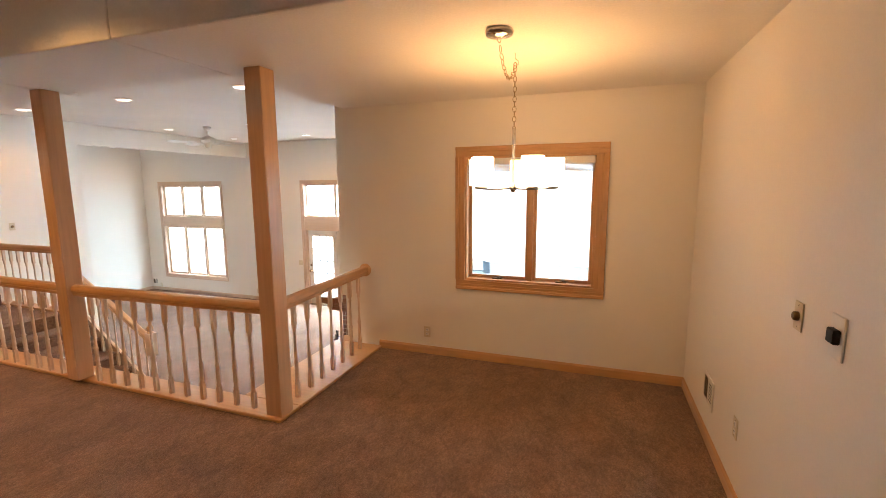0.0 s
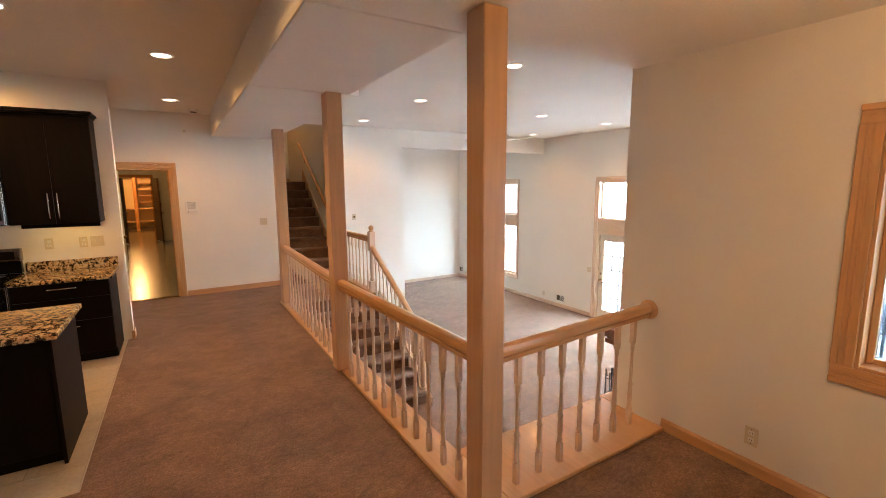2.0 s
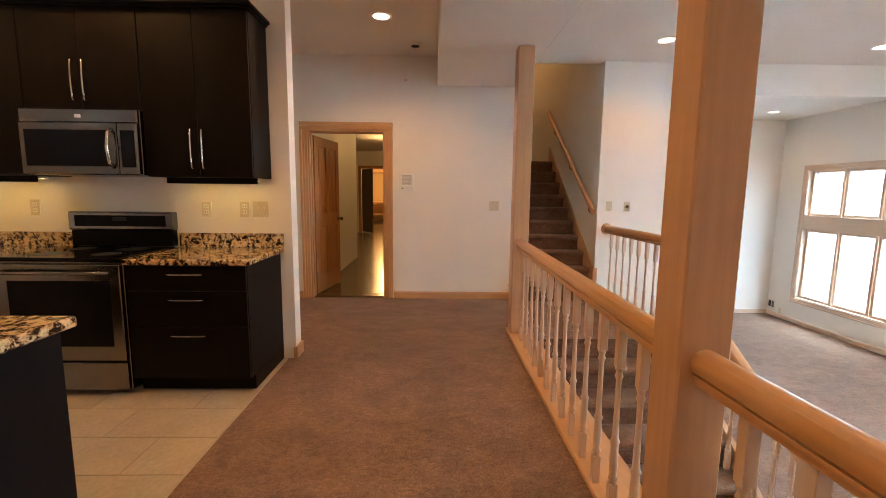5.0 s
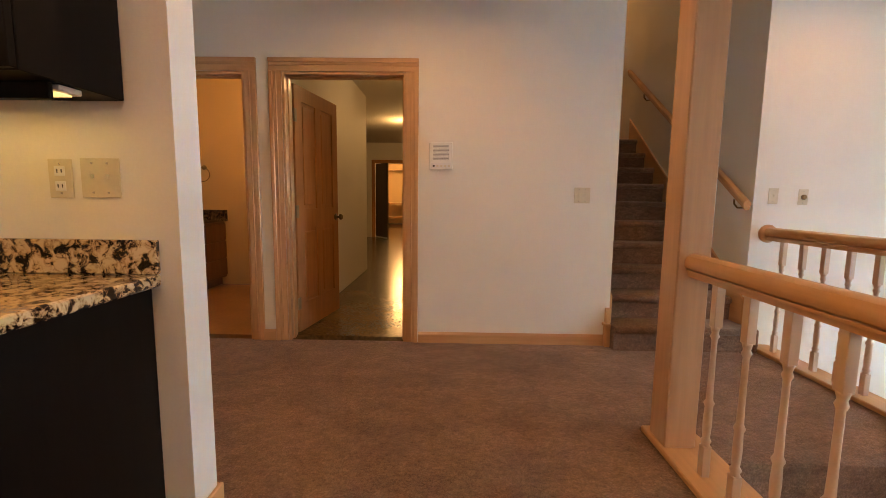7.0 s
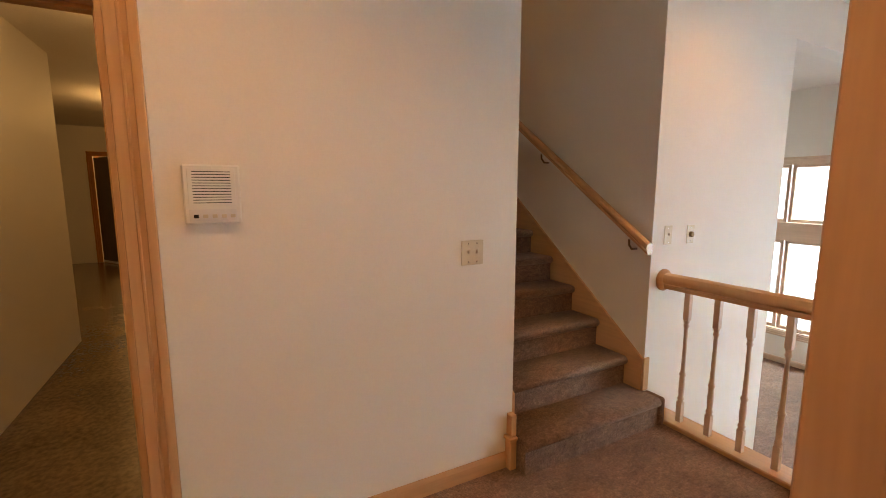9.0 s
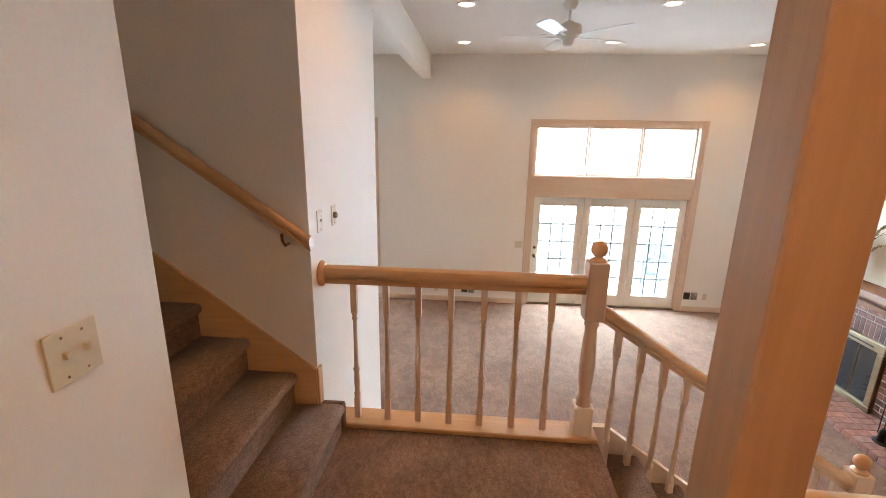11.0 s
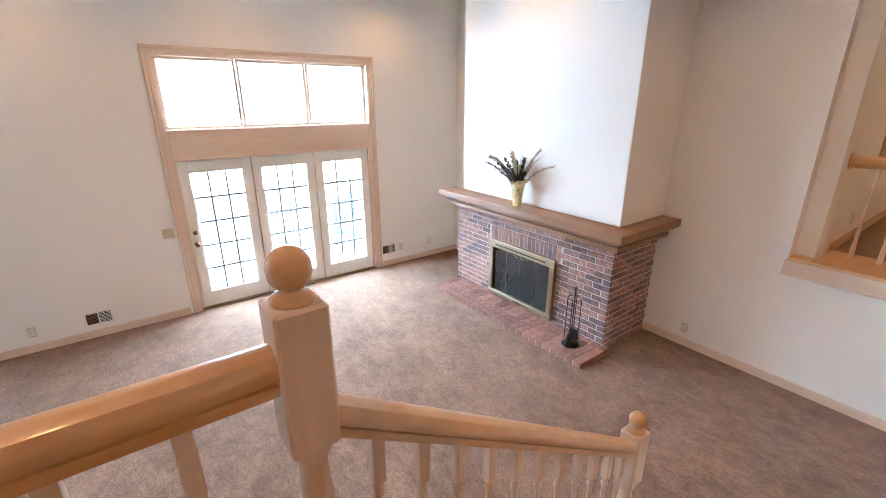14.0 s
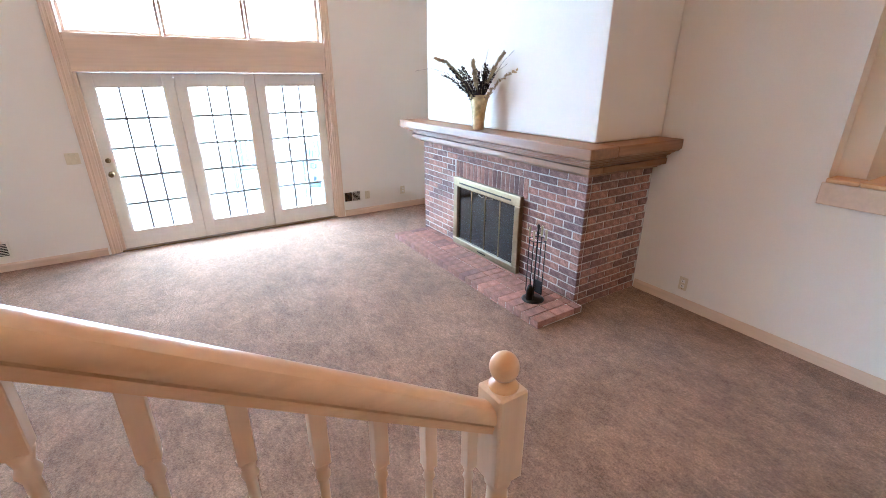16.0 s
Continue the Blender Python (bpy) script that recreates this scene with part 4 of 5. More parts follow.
for y in (-0.314, -1.571, -0.03):
    plate((-6.48, y, 1.165), 0, 1, "outlet")
plate((-6.48, 0.09, 1.168), 0, 2)

th = thing("thermostat", (XR, 1.392, 1.238), "white wall thermostat plate with a black module", "thermostat", rz=180)
part("backplate", boxes((0.0005, 0.008, -0.045, 0.045, -0.075, 0.075), b=0.003), WHITE, th)
part("module", boxes((0.008, 0.030, -0.020, 0.030, -0.020, 0.030), b=0.004), BLACK, th)

ic = thing("intercom", (XE, 1.062, 1.428), "white wall intercom with a louvred speaker grille", "intercom")
part("housing", boxes((0.0005, 0.030, -0.088, 0.088, -0.100, 0.102), b=0.006), WHITE, ic)
part("speaker_grille", boxes((0.0295, 0.032, -0.072, 0.072, -0.037, 0.090), b=0.001), WHITE, ic)
# dark strips paint the shaded gaps between the grille's louvres
for k in range(12):
    part("louvre", boxes((0.0305, 0.0325, -0.058, 0.058, -0.028 + k * 0.0095, -0.0255 + k * 0.0095)), VOID, ic)
part("control_strip", boxes((0.030, 0.032, -0.072, 0.072, -0.088, -0.048), b=0.001), FROST, ic)
for k in range(5):
    part("button", boxes((0.032, 0.036, -0.060 + k * 0.028, -0.045 + k * 0.028, -0.078, -0.066), b=0.001), PLATE if k else BLACK, ic)


def vent(at, face, w=0.27, h=0.17):
    v = thing("wall_vent", at, "cream wall register with dark louvred slots", "air vent", "wall registers", face)
    part("frame", boxes((0.001, 0.008, -w / 2, w / 2, -h / 2, -h / 2 + 0.022), (0.001, 0.008, -w / 2, w / 2, h / 2 - 0.022, h / 2), (0.001, 0.008, -w / 2, -w / 2 + 0.022, -h / 2 + 0.022, h / 2 - 0.022), (0.001, 0.008, w / 2 - 0.022, w / 2, -h / 2 + 0.022, h / 2 - 0.022), (0.001, 0.008, -0.006, 0.006, -h / 2 + 0.022, h / 2 - 0.022), b=0.002), CREAM, v)
    part("backing", boxes((0.0005, 0.002, -w / 2 + 0.02, w / 2 - 0.02, -h / 2 + 0.02, h / 2 - 0.02)), VOID, v)
    for k in range(7):
        z = -h / 2 + 0.034 + k * (h - 0.068) / 6
        # louvres are dark in one half and cream in the other
        for s in (-1, 1):
            part("louvre", boxes((0.002, 0.007, min(s * 0.008, s * (w / 2 - 0.024)), max(s * 0.008, s * (w / 2 - 0.024)), z - 0.0025, z + 0.0025)), CREAM if s > 0 else DARKBRASS, v)


vent((-7.78, YX, FZ + 0.226), -90)
vent((-4.0, YX, FZ + 0.275), -90)
vent((-12.13, YX, FZ + 0.245), -90, 0.2)
vent((XR, 2.89, 0.352), 180, 0.26, 0.2)

# ---- kitchen ----
structure("floor_kitchen", boxes((-6.48, -3.5, -3.4, 0.255, -0.25, -0.004)), GROUT, "sanded grout bed of the kitchen floor")
structure("trim_tile_edge", boxes((-6.475, -3.5, 0.250, 0.258, -0.01, 0.003)), TILE, "narrow edge strip between tile and carpet")
KX = -6.48


def bar_handle(parent, p0, p1, out, bow=0.012):
    p0, p1, out = Vector(p0), Vector(p1), Vector(out)
    d = (p1 - p0)
    pts = [p0, p0 + out * 0.028 + d * 0.03] + [p0 + d * f + out * (0.028 + bow * math.sin(math.pi * f)) for f in (0.2, 0.4, 0.6, 0.8)] + [p1 + out * 0.028 - d * 0.03, p1]
    return part("handle", tube(pts, 0.0055, 8), CHROME, parent, "bowed satin-nickel bar handle")


def base_cabinet(y0, y1, label, drawers):
    c = thing("base_cabinet", (KX, y0, 0), label, "cabinet", "kitchen base cabinets")
    w = y1 - y0
    part("body", boxes((0.003, 0.60, 0.001, w - 0.001, 0.10, 0.842), (0.003, 0.54, 0.001, w - 0.001, 0.001, 0.10), b=0.002), ESPRESSO, c)
    z = 0.835
    for h in drawers:
        f = part("drawer_front", boxes((0.600, 0.620, 0.004, w - 0.004, z - h + 0.004, z), b=0.002), ESPRESSO, c)
        n = 0.11
        bar_handle(f, (0.620, w / 2 - n, z - min(0.05, h / 2)), (0.620, w / 2 + n, z - min(0.05, h / 2)), (1, 0, 0), 0.006)
        z -= h
    return c


base_cabinet(-0.520, 0.222, "espresso three-drawer base cabinet with bar handles", (0.16, 0.23, 0.34))
base_cabinet(-2.05, -1.282, "espresso drawer base cabinet beside the range", (0.16, 0.57))
base_cabinet(-2.85, -2.054, "espresso base cabinet under the counter", (0.16, 0.57))
for y0, y1, lab in ((-0.520, 0.252, "speckled granite worktop with upstand beside the range"), (-2.87, -1.282, "long speckled granite worktop with upstand")):
    w = thing("worktop", (0, 0, 0), lab, "worktop", "granite worktops")
    part("slab", boxes((KX + 0.001, KX + 0.645, y0, y1, 0.843, 0.880), b=0.005), GRANITE, w)
    part("upstand", boxes((KX + 0.001, KX + 0.022, y0, y1, 0.881, 0.985), b=0.003), GRANITE, w)

rg = thing("range", (KX, -1.278, 0), "stainless freestanding electric range with black glass top", "range")
RW = 0.752
part("body", boxes((0.01, 0.62, 0.002, RW - 0.002, 0.03, 0.862), b=0.004), STEEL, rg)
part("cooktop", boxes((0.07, 0.655, 0.0, RW, 0.863, 0.888), b=0.005), GLOSSBLACK, rg, "black ceramic glass cooktop")
for x, y, r in ((0.22, 0.20, 0.08), (0.22, 0.55, 0.10), (0.48, 0.20, 0.10), (0.48, 0.55, 0.08)):
    part("burner_ring", lathe([(r, 0.8881), (r, 0.8885), (r - 0.003, 0.8886)], 30, (x, y, 0)), BLACK, rg)
bg = part("backguard", boxes((0.01, 0.075, 0.01, RW - 0.01, 0.889, 1.005), b=0.004), GLOSSBLACK, rg, "black lower backguard")
part("control_panel", boxes((0.01, 0.085, 0.0, RW, 1.006, 1.142), b=0.012), STEEL, rg, "stainless control console")
part("display", boxes((0.085, 0.089, 0.05, RW - 0.05, 1.035, 1.115), b=0.002), GLOSSBLACK, rg)
part("clock", boxes((0.089, 0.0905, RW / 2 - 0.05, RW / 2 + 0.05, 1.075, 1.105)), SMOKED, rg)
od = part("oven_door", boxes((0.621, 0.655, 0.004, RW - 0.004, 0.235, 0.845), b=0.005), STEEL, rg, "stainless oven door")
part("oven_window", boxes((0.655, 0.658, 0.07, RW - 0.07, 0.33, 0.745), b=0.001), GLOSSBLACK, od)
part("oven_handle", tube([(0.655, 0.05, 0.80), (0.695, 0.06, 0.80), (0.70, RW / 2, 0.80), (0.695, RW - 0.06, 0.80), (0.655, RW - 0.05, 0.80)], 0.012, 10), STEEL, od)
part("storage_drawer", boxes((0.621, 0.652, 0.004, RW - 0.004, 0.04, 0.222), b=0.005), STEEL, rg)

mw = thing("microwave", (KX, -1.278, 1.395), "stainless over-range microwave with dark window", "microwave")
part("body", boxes((0.004, 0.36, 0.0, RW, 0.0, 0.418), b=0.004), STEEL, mw)
part("vent_panel", boxes((0.361, 0.385, 0.002, RW - 0.002, 0.335, 0.416), b=0.004), STEEL, mw)
part("badge", boxes((0.385, 0.387, RW / 2 - 0.02, RW / 2 + 0.02, 0.362, 0.384), b=0.001), FROST, mw)
dr = part("door", boxes((0.361, 0.395, 0.002, RW - 0.135, 0.004, 0.330), b=0.004), STEEL, mw)
part("window", boxes((0.395, 0.398, 0.035, RW - 0.19, 0.055, 0.285), b=0.002), GLOSSBLACK, dr)
part("handle", tube([(0.395, RW - 0.165, 0.05), (0.43, RW - 0.165, 0.075), (0.445, RW - 0.165, 0.17), (0.43, RW - 0.165, 0.265), (0.395, RW - 0.165, 0.29)], 0.011, 10), CHROME, dr, "bowed steel handle")
cp = part("control_panel", boxes((0.361, 0.395, RW - 0.130, RW - 0.002, 0.004, 0.330), b=0.004), STEEL, mw)
part("keypad", boxes((0.395, 0.398, RW - 0.110, RW - 0.022, 0.05, 0.285), b=0.002), GLOSSBLACK, cp)


def wall_cabinet(y0, y1, z0, z1, label, handle):
    c = thing("wall_cabinet", (KX, y0, z0), label, "cabinet", "kitchen wall cabinets")
    w, h = y1 - y0, z1 - z0
    part("body", boxes((0.003, 0.315, 0.001, w - 0.001, 0.0, h), b=0.002), ESPRESSO, c)
    for a, b, s in ((0.003, w / 2 - 0.0015, 1), (w / 2 + 0.0015, w - 0.003, -1)):
        d = part("door", boxes((0.316, 0.336, a, b, 0.003, h - 0.003), b=0.002), ESPRESSO, c)
        y = (b if s > 0 else a) - s * 0.035
        bar_handle(d, (0.336, y, 0.05), (0.336, y, 0.05 + handle), (1, 0, 0), 0.006)
    return c


wall_cabinet(-0.522, 0.178, 1.39, 2.455, "tall espresso double-door wall cabinet", 0.26)
wall_cabinet(-1.278, -0.524, 1.815, 2.455, "espresso wall cabinet over the microwave", 0.26)
wall_cabinet(-2.03, -1.280, 1.39, 2.455, "tall espresso double-door wall cabinet", 0.26)
wall_cabinet(-2.78, -2.032, 1.39, 2.455, "tall espresso double-door wall cabinet", 0.26)
tagged(part("cabinet_crown", boxes((KX + 0.003, KX + 0.352, -2.80, 0.192, 2.456, 2.472), (KX + 0.003, KX + 0.370, -2.80, 0.208, 2.472, 2.500), b=0.005), ESPRESSO), "espresso crown strip along the wall cabinets", "cabinet trim")
for y0, y1 in ((-0.46, 0.16), (-1.97, -1.34), (-2.7, -2.1)):
    t = thing("under_cabinet_light", (KX, y0, 1.39), "slim lit strip below the wall cabinet", "cabinet light", "under-cabinet strips")
    part("housing", boxes((0.13, 0.20, 0, y1 - y0, -0.016, -0.001), b=0.002), WHITE, t)
    # the dark front strip is added to screen the glow from view
    part("valance", boxes((0.215, 0.228, 0, y1 - y0, -0.042, -0.001), b=0.002), ESPRESSO, t, "dark strip added to hide the lit strip")
    part("strip", boxes((0.14, 0.19, 0.02, y1 - y0 - 0.02, -0.020, -0.0165)), UNDER, t)
    lamp("under_cabinet_beam", "AREA", (KX + 0.165, (y0 + y1) / 2, 1.366), 0.75, (1.0, 0.62, 0.15), (0.05, y1 - y0 - 0.05))

isl = thing("kitchen_island", (-4.60, 0, 0), "espresso kitchen island with a plain end panel", "island")
part("body", boxes((0.03, 0.70, -1.75, 0.127, 0.085, 0.842), (0.08, 0.66, -1.70, 0.117, 0.001, 0.085), b=0.003), ESPRESSO, isl)
part("end_panel", boxes((0.0, 0.72, 0.128, 0.148, 0.001, 0.842), b=0.002), ESPRESSO, isl)
tagged(part("island_worktop", boxes((-4.62, -3.80, -1.80, 0.192, 0.843, 0.880), b=0.006), GRANITE), "polished speckled granite island top", "worktop")

# glass urn with a dried bouquet, on the island
rnd = random.Random(4)


def leafy(bm, p, d, size, r):
    """A crumpled dried leaf."""
    u = d.orthogonal().normalized()
    w = d.cross(u)
    a = r.uniform(0, 6.28)
    side = (u * math.cos(a) + w * math.sin(a))
    n = d.cross(side)
    q = [p, p + d * size * 0.5 + side * size * 0.3 + n * size * r.uniform(-0.15, 0.15), p + d * size + n * size * r.uniform(-0.3, 0.3), p + d * size * 0.5 - side * size * 0.3 + n * size * r.uniform(-0.15, 0.15)]
    v = [bm.verts.new(x) for x in q] + [bm.verts.new(q[0].lerp(q[2], 0.5) + n * size * 0.12)]
    for i in range(4):
        bm.faces.new((v[i], v[(i + 1) % 4], v[4]))


def stem_path(r, lean, h, bend):
    a = r.uniform(0, 6.28)
    o = Vector((math.cos(a), math.sin(a), 0))
    return [Vector((0, 0, 0)) + o * (lean * h * (f ** 1.3)) + Vector((0, 0, h * f - bend * h * f ** 3)) + Vector((r.uniform(-1, 1), r.uniform(-1, 1), 0)) * 0.006 for f in (0, 0.2, 0.4, 0.6, 0.8, 1.0)]


vz = thing("glass_urn", (-4.235, -0.455, 0.881), "clear glass footed urn on a frosted base holding dried stems", "vase")
part("foot", lathe([(0.085, 0.0), (0.087, 0.006), (0.070, 0.030), (0.045, 0.060), (0.028, 0.080)], 28), FROST, vz, "frosted glass foot")
part("bowl", lathe([(0.024, 0.080), (0.032, 0.088), (0.022, 0.100), (0.045, 0.13), (0.078, 0.19), (0.096, 0.26), (0.094, 0.31), (0.070, 0.36), (0.062, 0.385), (0.090, 0.405), (0.088, 0.408), (0.058, 0.388), (0.064, 0.358), (0.088, 0.308), (0.090, 0.26), (0.072, 0.195), (0.040, 0.137), (0.01, 0.112)], 32), CLEAR, vz)
bq = thing("dried_bouquet", (-4.235, -0.455, 1.02), "tall bouquet of rust-red dried leaves and curled twigs", "dried flowers")
for k in range(40):
    tall = k % 4 == 0
    path = stem_path(rnd, rnd.uniform(0.10, 0.42) * (1 if not tall else 0.6), rnd.uniform(0.40, 0.62) if not tall else rnd.uniform(0.80, 1.15), rnd.uniform(0.0, 0.25))
    path[0] = path[0] * 0.3
    part("stem", tube(path, 0.0022, 4, taper=0.4), DRIED, bq)
    if not tall:
        bm = bmesh.new()
        for j in range(26):
            f = rnd.uniform(0.45, 1.0)
            i = min(4, int(f * 5))
            p = path[i].lerp(path[i + 1], f * 5 - i)
            d = Vector((rnd.uniform(-1, 1), rnd.uniform(-1, 1), rnd.uniform(-0.4, 1))).normalized()
            leafy(bm, p, d, rnd.uniform(0.03, 0.075), rnd)
        part("leaf_spray", bm, RUST, bq, "rust-red dried leaves")

# ---- fireplace ----
BX, BY0, BY1 = -3.44, 5.05, 7.56
MT = 0.165
fp = thing("fireplace", (0, 0, 0), "red-brown brick fireplace with an oak mantel in the room corner", "fireplace")
FO = (5.755, 6.81, FZ + 0.085, -0.415)
part("masonry_core", boxes((BX + 0.005, XF - 0.001, BY0 + 0.005, BY1 - 0.005, FZ + 0.001, FO[2]), (BX + 0.005, XF - 0.001, BY0 + 0.005, FO[0], FO[2], -0.02), (BX + 0.005, XF - 0.001, FO[1], BY1 - 0.005, FO[2], -0.02), (BX + 0.005, XF - 0.001, FO[0], FO[1], FO[3], -0.02)), MORTAR, fp, "grey mortar joints")
part("firebox", boxes((BX + 0.14, BX + 0.16, FO[0], FO[1], FO[2], FO[3])), VOID, fp)
structure("wall_chimney_breast", boxes((-3.435, XF - 0.001, 5.03, 7.47, MT + 0.002, FC - 0.001), b=0.006), PAINT, "white painted plaster chimney breast")
mtl = thing("mantel", (0, 0, 0), "stained oak mantel shelf with stepped crown moulding", "mantel")
for k, (o, z0, z1) in enumerate(((0.27, MT - 0.078, MT), (0.250, MT - 0.094, MT - 0.079), (0.205, MT - 0.112, MT - 0.095), (0.165, MT - 0.134, MT - 0.113), (0.125, MT - 0.160, MT - 0.135), (0.135, MT - 0.214, MT - 0.161), (0.085, MT - 0.232, MT - 0.215), (0.045, MT - 0.25, MT - 0.233))):
    part("shelf_front" if k == 0 else "moulding", boxes((BX - o, BX + 0.02, BY0 - o * 0.8, BY1 + o * 0.4, z0, z1), b=0.006 if k else 0.008), OAKY, mtl)
    part("shelf_return" if k == 0 else "moulding", boxes((BX + 0.021, XF - 0.002, BY0 - o * 0.8, BY0 + 0.02, z0, z1), b=0.006), OAKX, mtl)
he = thing("hearth", (0, 0, 0), "low raised hearth of red bricks laid flat", "hearth")
HX, HY0, HY1, HZ = -3.935, 4.96, 7.46, FZ + 0.068
part("mortar_bed", boxes((HX + 0.008, BX + 0.011, HY0 + 0.008, HY1 - 0.008, FZ + 0.001, HZ - 0.008)), MORTAR, he)
sc = thing("fireplace_screen", (BX - 0.002, (FO[0] + FO[1]) / 2, FO[2] - 0.02), "antique-brass fireplace doors with smoked glass", "fireplace screen", rz=180)
hw, hh = (FO[1] - FO[0]) / 2 + 0.02, FO[3] - FO[2] + 0.05
part("frame", boxes((0.0, 0.05, -hw, hw, hh - 0.10, hh), (0.0, 0.05, -hw, -hw + 0.075, 0.07, hh - 0.10), (0.0, 0.05, hw - 0.075, hw, 0.07, hh - 0.10), (0.0, 0.05, -hw, hw, 0.0, 0.07), b=0.008), BRASS, sc, "bright antique-brass surround")
for row in ((0.051, 0.053, -hw + 0.12, hw - 0.12, hh - 0.065, hh - 0.05), (0.051, 0.053, -0.07, 0.07, 0.028, 0.042)):
    part("vent_slot", boxes(row), BLACK, sc)
gw = (2 * hw - 0.15) / 4
for k in range(4):
    y = -hw + 0.075 + k * gw
    d = part("glass_door", boxes((0.012, 0.020, y + 0.006, y + gw - 0.006, 0.075, hh - 0.105), b=0.001), SMOKED, sc, "smoked glass door")
    part("door_edge", boxes((0.014, 0.026, y, y + 0.006, 0.072, hh - 0.102), (0.014, 0.026, y + gw - 0.006, y + gw, 0.072, hh - 0.102), (0.014, 0.026, y, y + gw, hh - 0.112, hh - 0.104), b=0.001), DARKBRASS, d)
for y in (-0.02, 0.02):
    part("pull", tube([(0.026, y - 0.1 if y < 0 else y + 0.1, hh - 0.125), (0.04, y * 1.5, hh - 0.135), (0.026, y, hh - 0.125)], 0.004), BRASS, sc)

tl = thing("fireplace_tool_set", (-3.70, 5.27, HZ), "black wrought-iron fireplace tool stand on the hearth", "fireplace tools")
part("base", lathe([(0.095, 0.0), (0.097, 0.006), (0.080, 0.014), (0.020, 0.022), (0.010, 0.03)], 24), BLACK, tl)
part("pole", lathe([(0.007, 0.02), (0.007, 0.58), (0.014, 0.60), (0.007, 0.62), (0.014, 0.66), (0.004, 0.675)], 10), BLACK, tl)
part("hook_ring", tube([(0.07 * math.cos(a), 0.07 * math.sin(a), 0.545) for a in (2 * math.pi * k / 16 for k in range(17))], 0.004, 6), BLACK, tl)
for k, a in enumerate((20, 110, 200, 290)):
    x, y = 0.072 * math.cos(radians(a)), 0.072 * math.sin(radians(a))
    t = part(("shovel", "poker", "brush", "tongs")[k], tube([(x, y, 0.06), (x, y, 0.35), (x, y, 0.55)], 0.005, 6), BLACK, tl)
    part("tool_handle", lathe([(0.006, 0.55), (0.011, 0.57), (0.008, 0.60), (0.012, 0.63), (0.004, 0.645)], 10, (x, y, 0)), BRASS, t, "brass-tipped handle")
    if k == 0:
        part("shovel_pan", boxes((x - 0.005, x + 0.012, y - 0.05, y + 0.05, 0.03, 0.15), b=0.004), BLACK, t)
    if k == 2:
        part("bristles", lathe([(0.015, 0.16), (0.028, 0.13), (0.034, 0.035)], 12, (x, y, 0)), BLACK, t)

# vase of dried stems on the mantel
mv = tagged(part("ceramic_vase", lathe([(0.052, 0.0), (0.055, 0.004), (0.055, 0.06), (0.063, 0.15), (0.076, 0.235), (0.094, 0.302), (0.097, 0.308), (0.090, 0.305), (0.068, 0.235), (0.052, 0.14), (0.044, 0.04)], 28, (-3.575, 6.29, MT)), CERAMIC), "flared amber-marbled ceramic vase on the mantel", "vase")
db = thing("dried_arrangement", (-3.575, 6.29, MT + 0.15), "dried dark seed spikes and pale grasses in the mantel vase", "dried flowers")
rnd = random.Random(9)
for k in range(32):
    grass = k % 2 == 0
    h = rnd.uniform(0.34, 0.52) if not grass else rnd.uniform(0.46, 0.72)
    path = stem_path(rnd, rnd.uniform(0.15, 1.15) if not grass else rnd.uniform(0.1, 1.2), h, rnd.uniform(0.0, 0.3) if not grass else rnd.uniform(0.1, 0.5))
    path = [Vector((p.x * (0.35 if p.x > 0 else 0.75), p.y, p.z)) for p in path]
    path[0] = path[0] * 0.2
    part("grass_stem" if grass else "stem", tube(path, 0.0022 if grass else 0.003, 4, taper=0.4), STRAW if k % 2 else DRIED, db)
    bm = bmesh.new()
    if not grass:
        for j in range(96):
            f = 0.22 + 0.78 * j / 96
            i = min(4, int(f * 5))
            p = path[i].lerp(path[i + 1], f * 5 - i)
            d = Vector((rnd.uniform(-1, 1), rnd.uniform(-1, 1), rnd.uniform(-0.1, 0.9))).normalized()
            leafy(bm, p, d, rnd.uniform(0.026, 0.044) * (1.1 - 0.45 * f), rnd)
        part("seed_spike", bm, DRIED if k % 11 else STRAW, db, "dark brown seed spike")
    elif k % 6 == 0:
        for j in range(70):
            f = 0.45 + 0.55 * j / 70
            i = min(4, int(f * 5))
            p = path[i].lerp(path[i + 1], f * 5 - i)
            d = ((path[5] - path[4]).normalized() + Vector((rnd.uniform(-1, 1), rnd.uniform(-1, 1), rnd.uniform(-0.5, 0.5))) * 0.35).normalized()
            leafy(bm, p, d, rnd.uniform(0.03, 0.055), rnd)
        part("plume", bm, STRAW, db, "pale grass plume")
    else:
        bm.free()

# ---- bathroom beyond the doorway ----
BXW, BYL = -10.6, -2.25
structure("floor_bathroom", boxes((BXW, XE - 0.13, BYL, -0.27, -0.2, -0.004)), mat("bath_floor", (0.30, 0.16, 0.07), 0.5, 0, 0.15, 4, 40, 0.1), "tan bathroom floor")
wall("wall_bath_back", "x", BXW, -0.1, BYL, -0.27, 0, 2.6, (), BATHWALL, "tan painted bathroom wall")
wall("wall_bath_left", "y", BYL, -0.1, BXW, XE - 0.14, 0, 2.6, (), BATHWALL, "tan painted bathroom wall")
wall("wall_bath_right", "y", -0.27, 0.11, BXW, XE - 0.14, 0, 2.6, (), BATHWALL, "tan painted bathroom wall")
structure("ceiling_bathroom", boxes((BXW - 0.1, XE - 0.14, BYL - 0.1, -0.16, 2.6, 2.7)), CEIL, "white bathroom ceiling")
lamp("bathroom_light", "POINT", (-9.5, -1.1, 2.4), 17, (1.0, 0.48, 0.13), 0.12)
bl = thing("bathroom_ceiling_light", (-9.5, -1.1, 2.6), "round glowing bathroom ceiling light", "ceiling light")
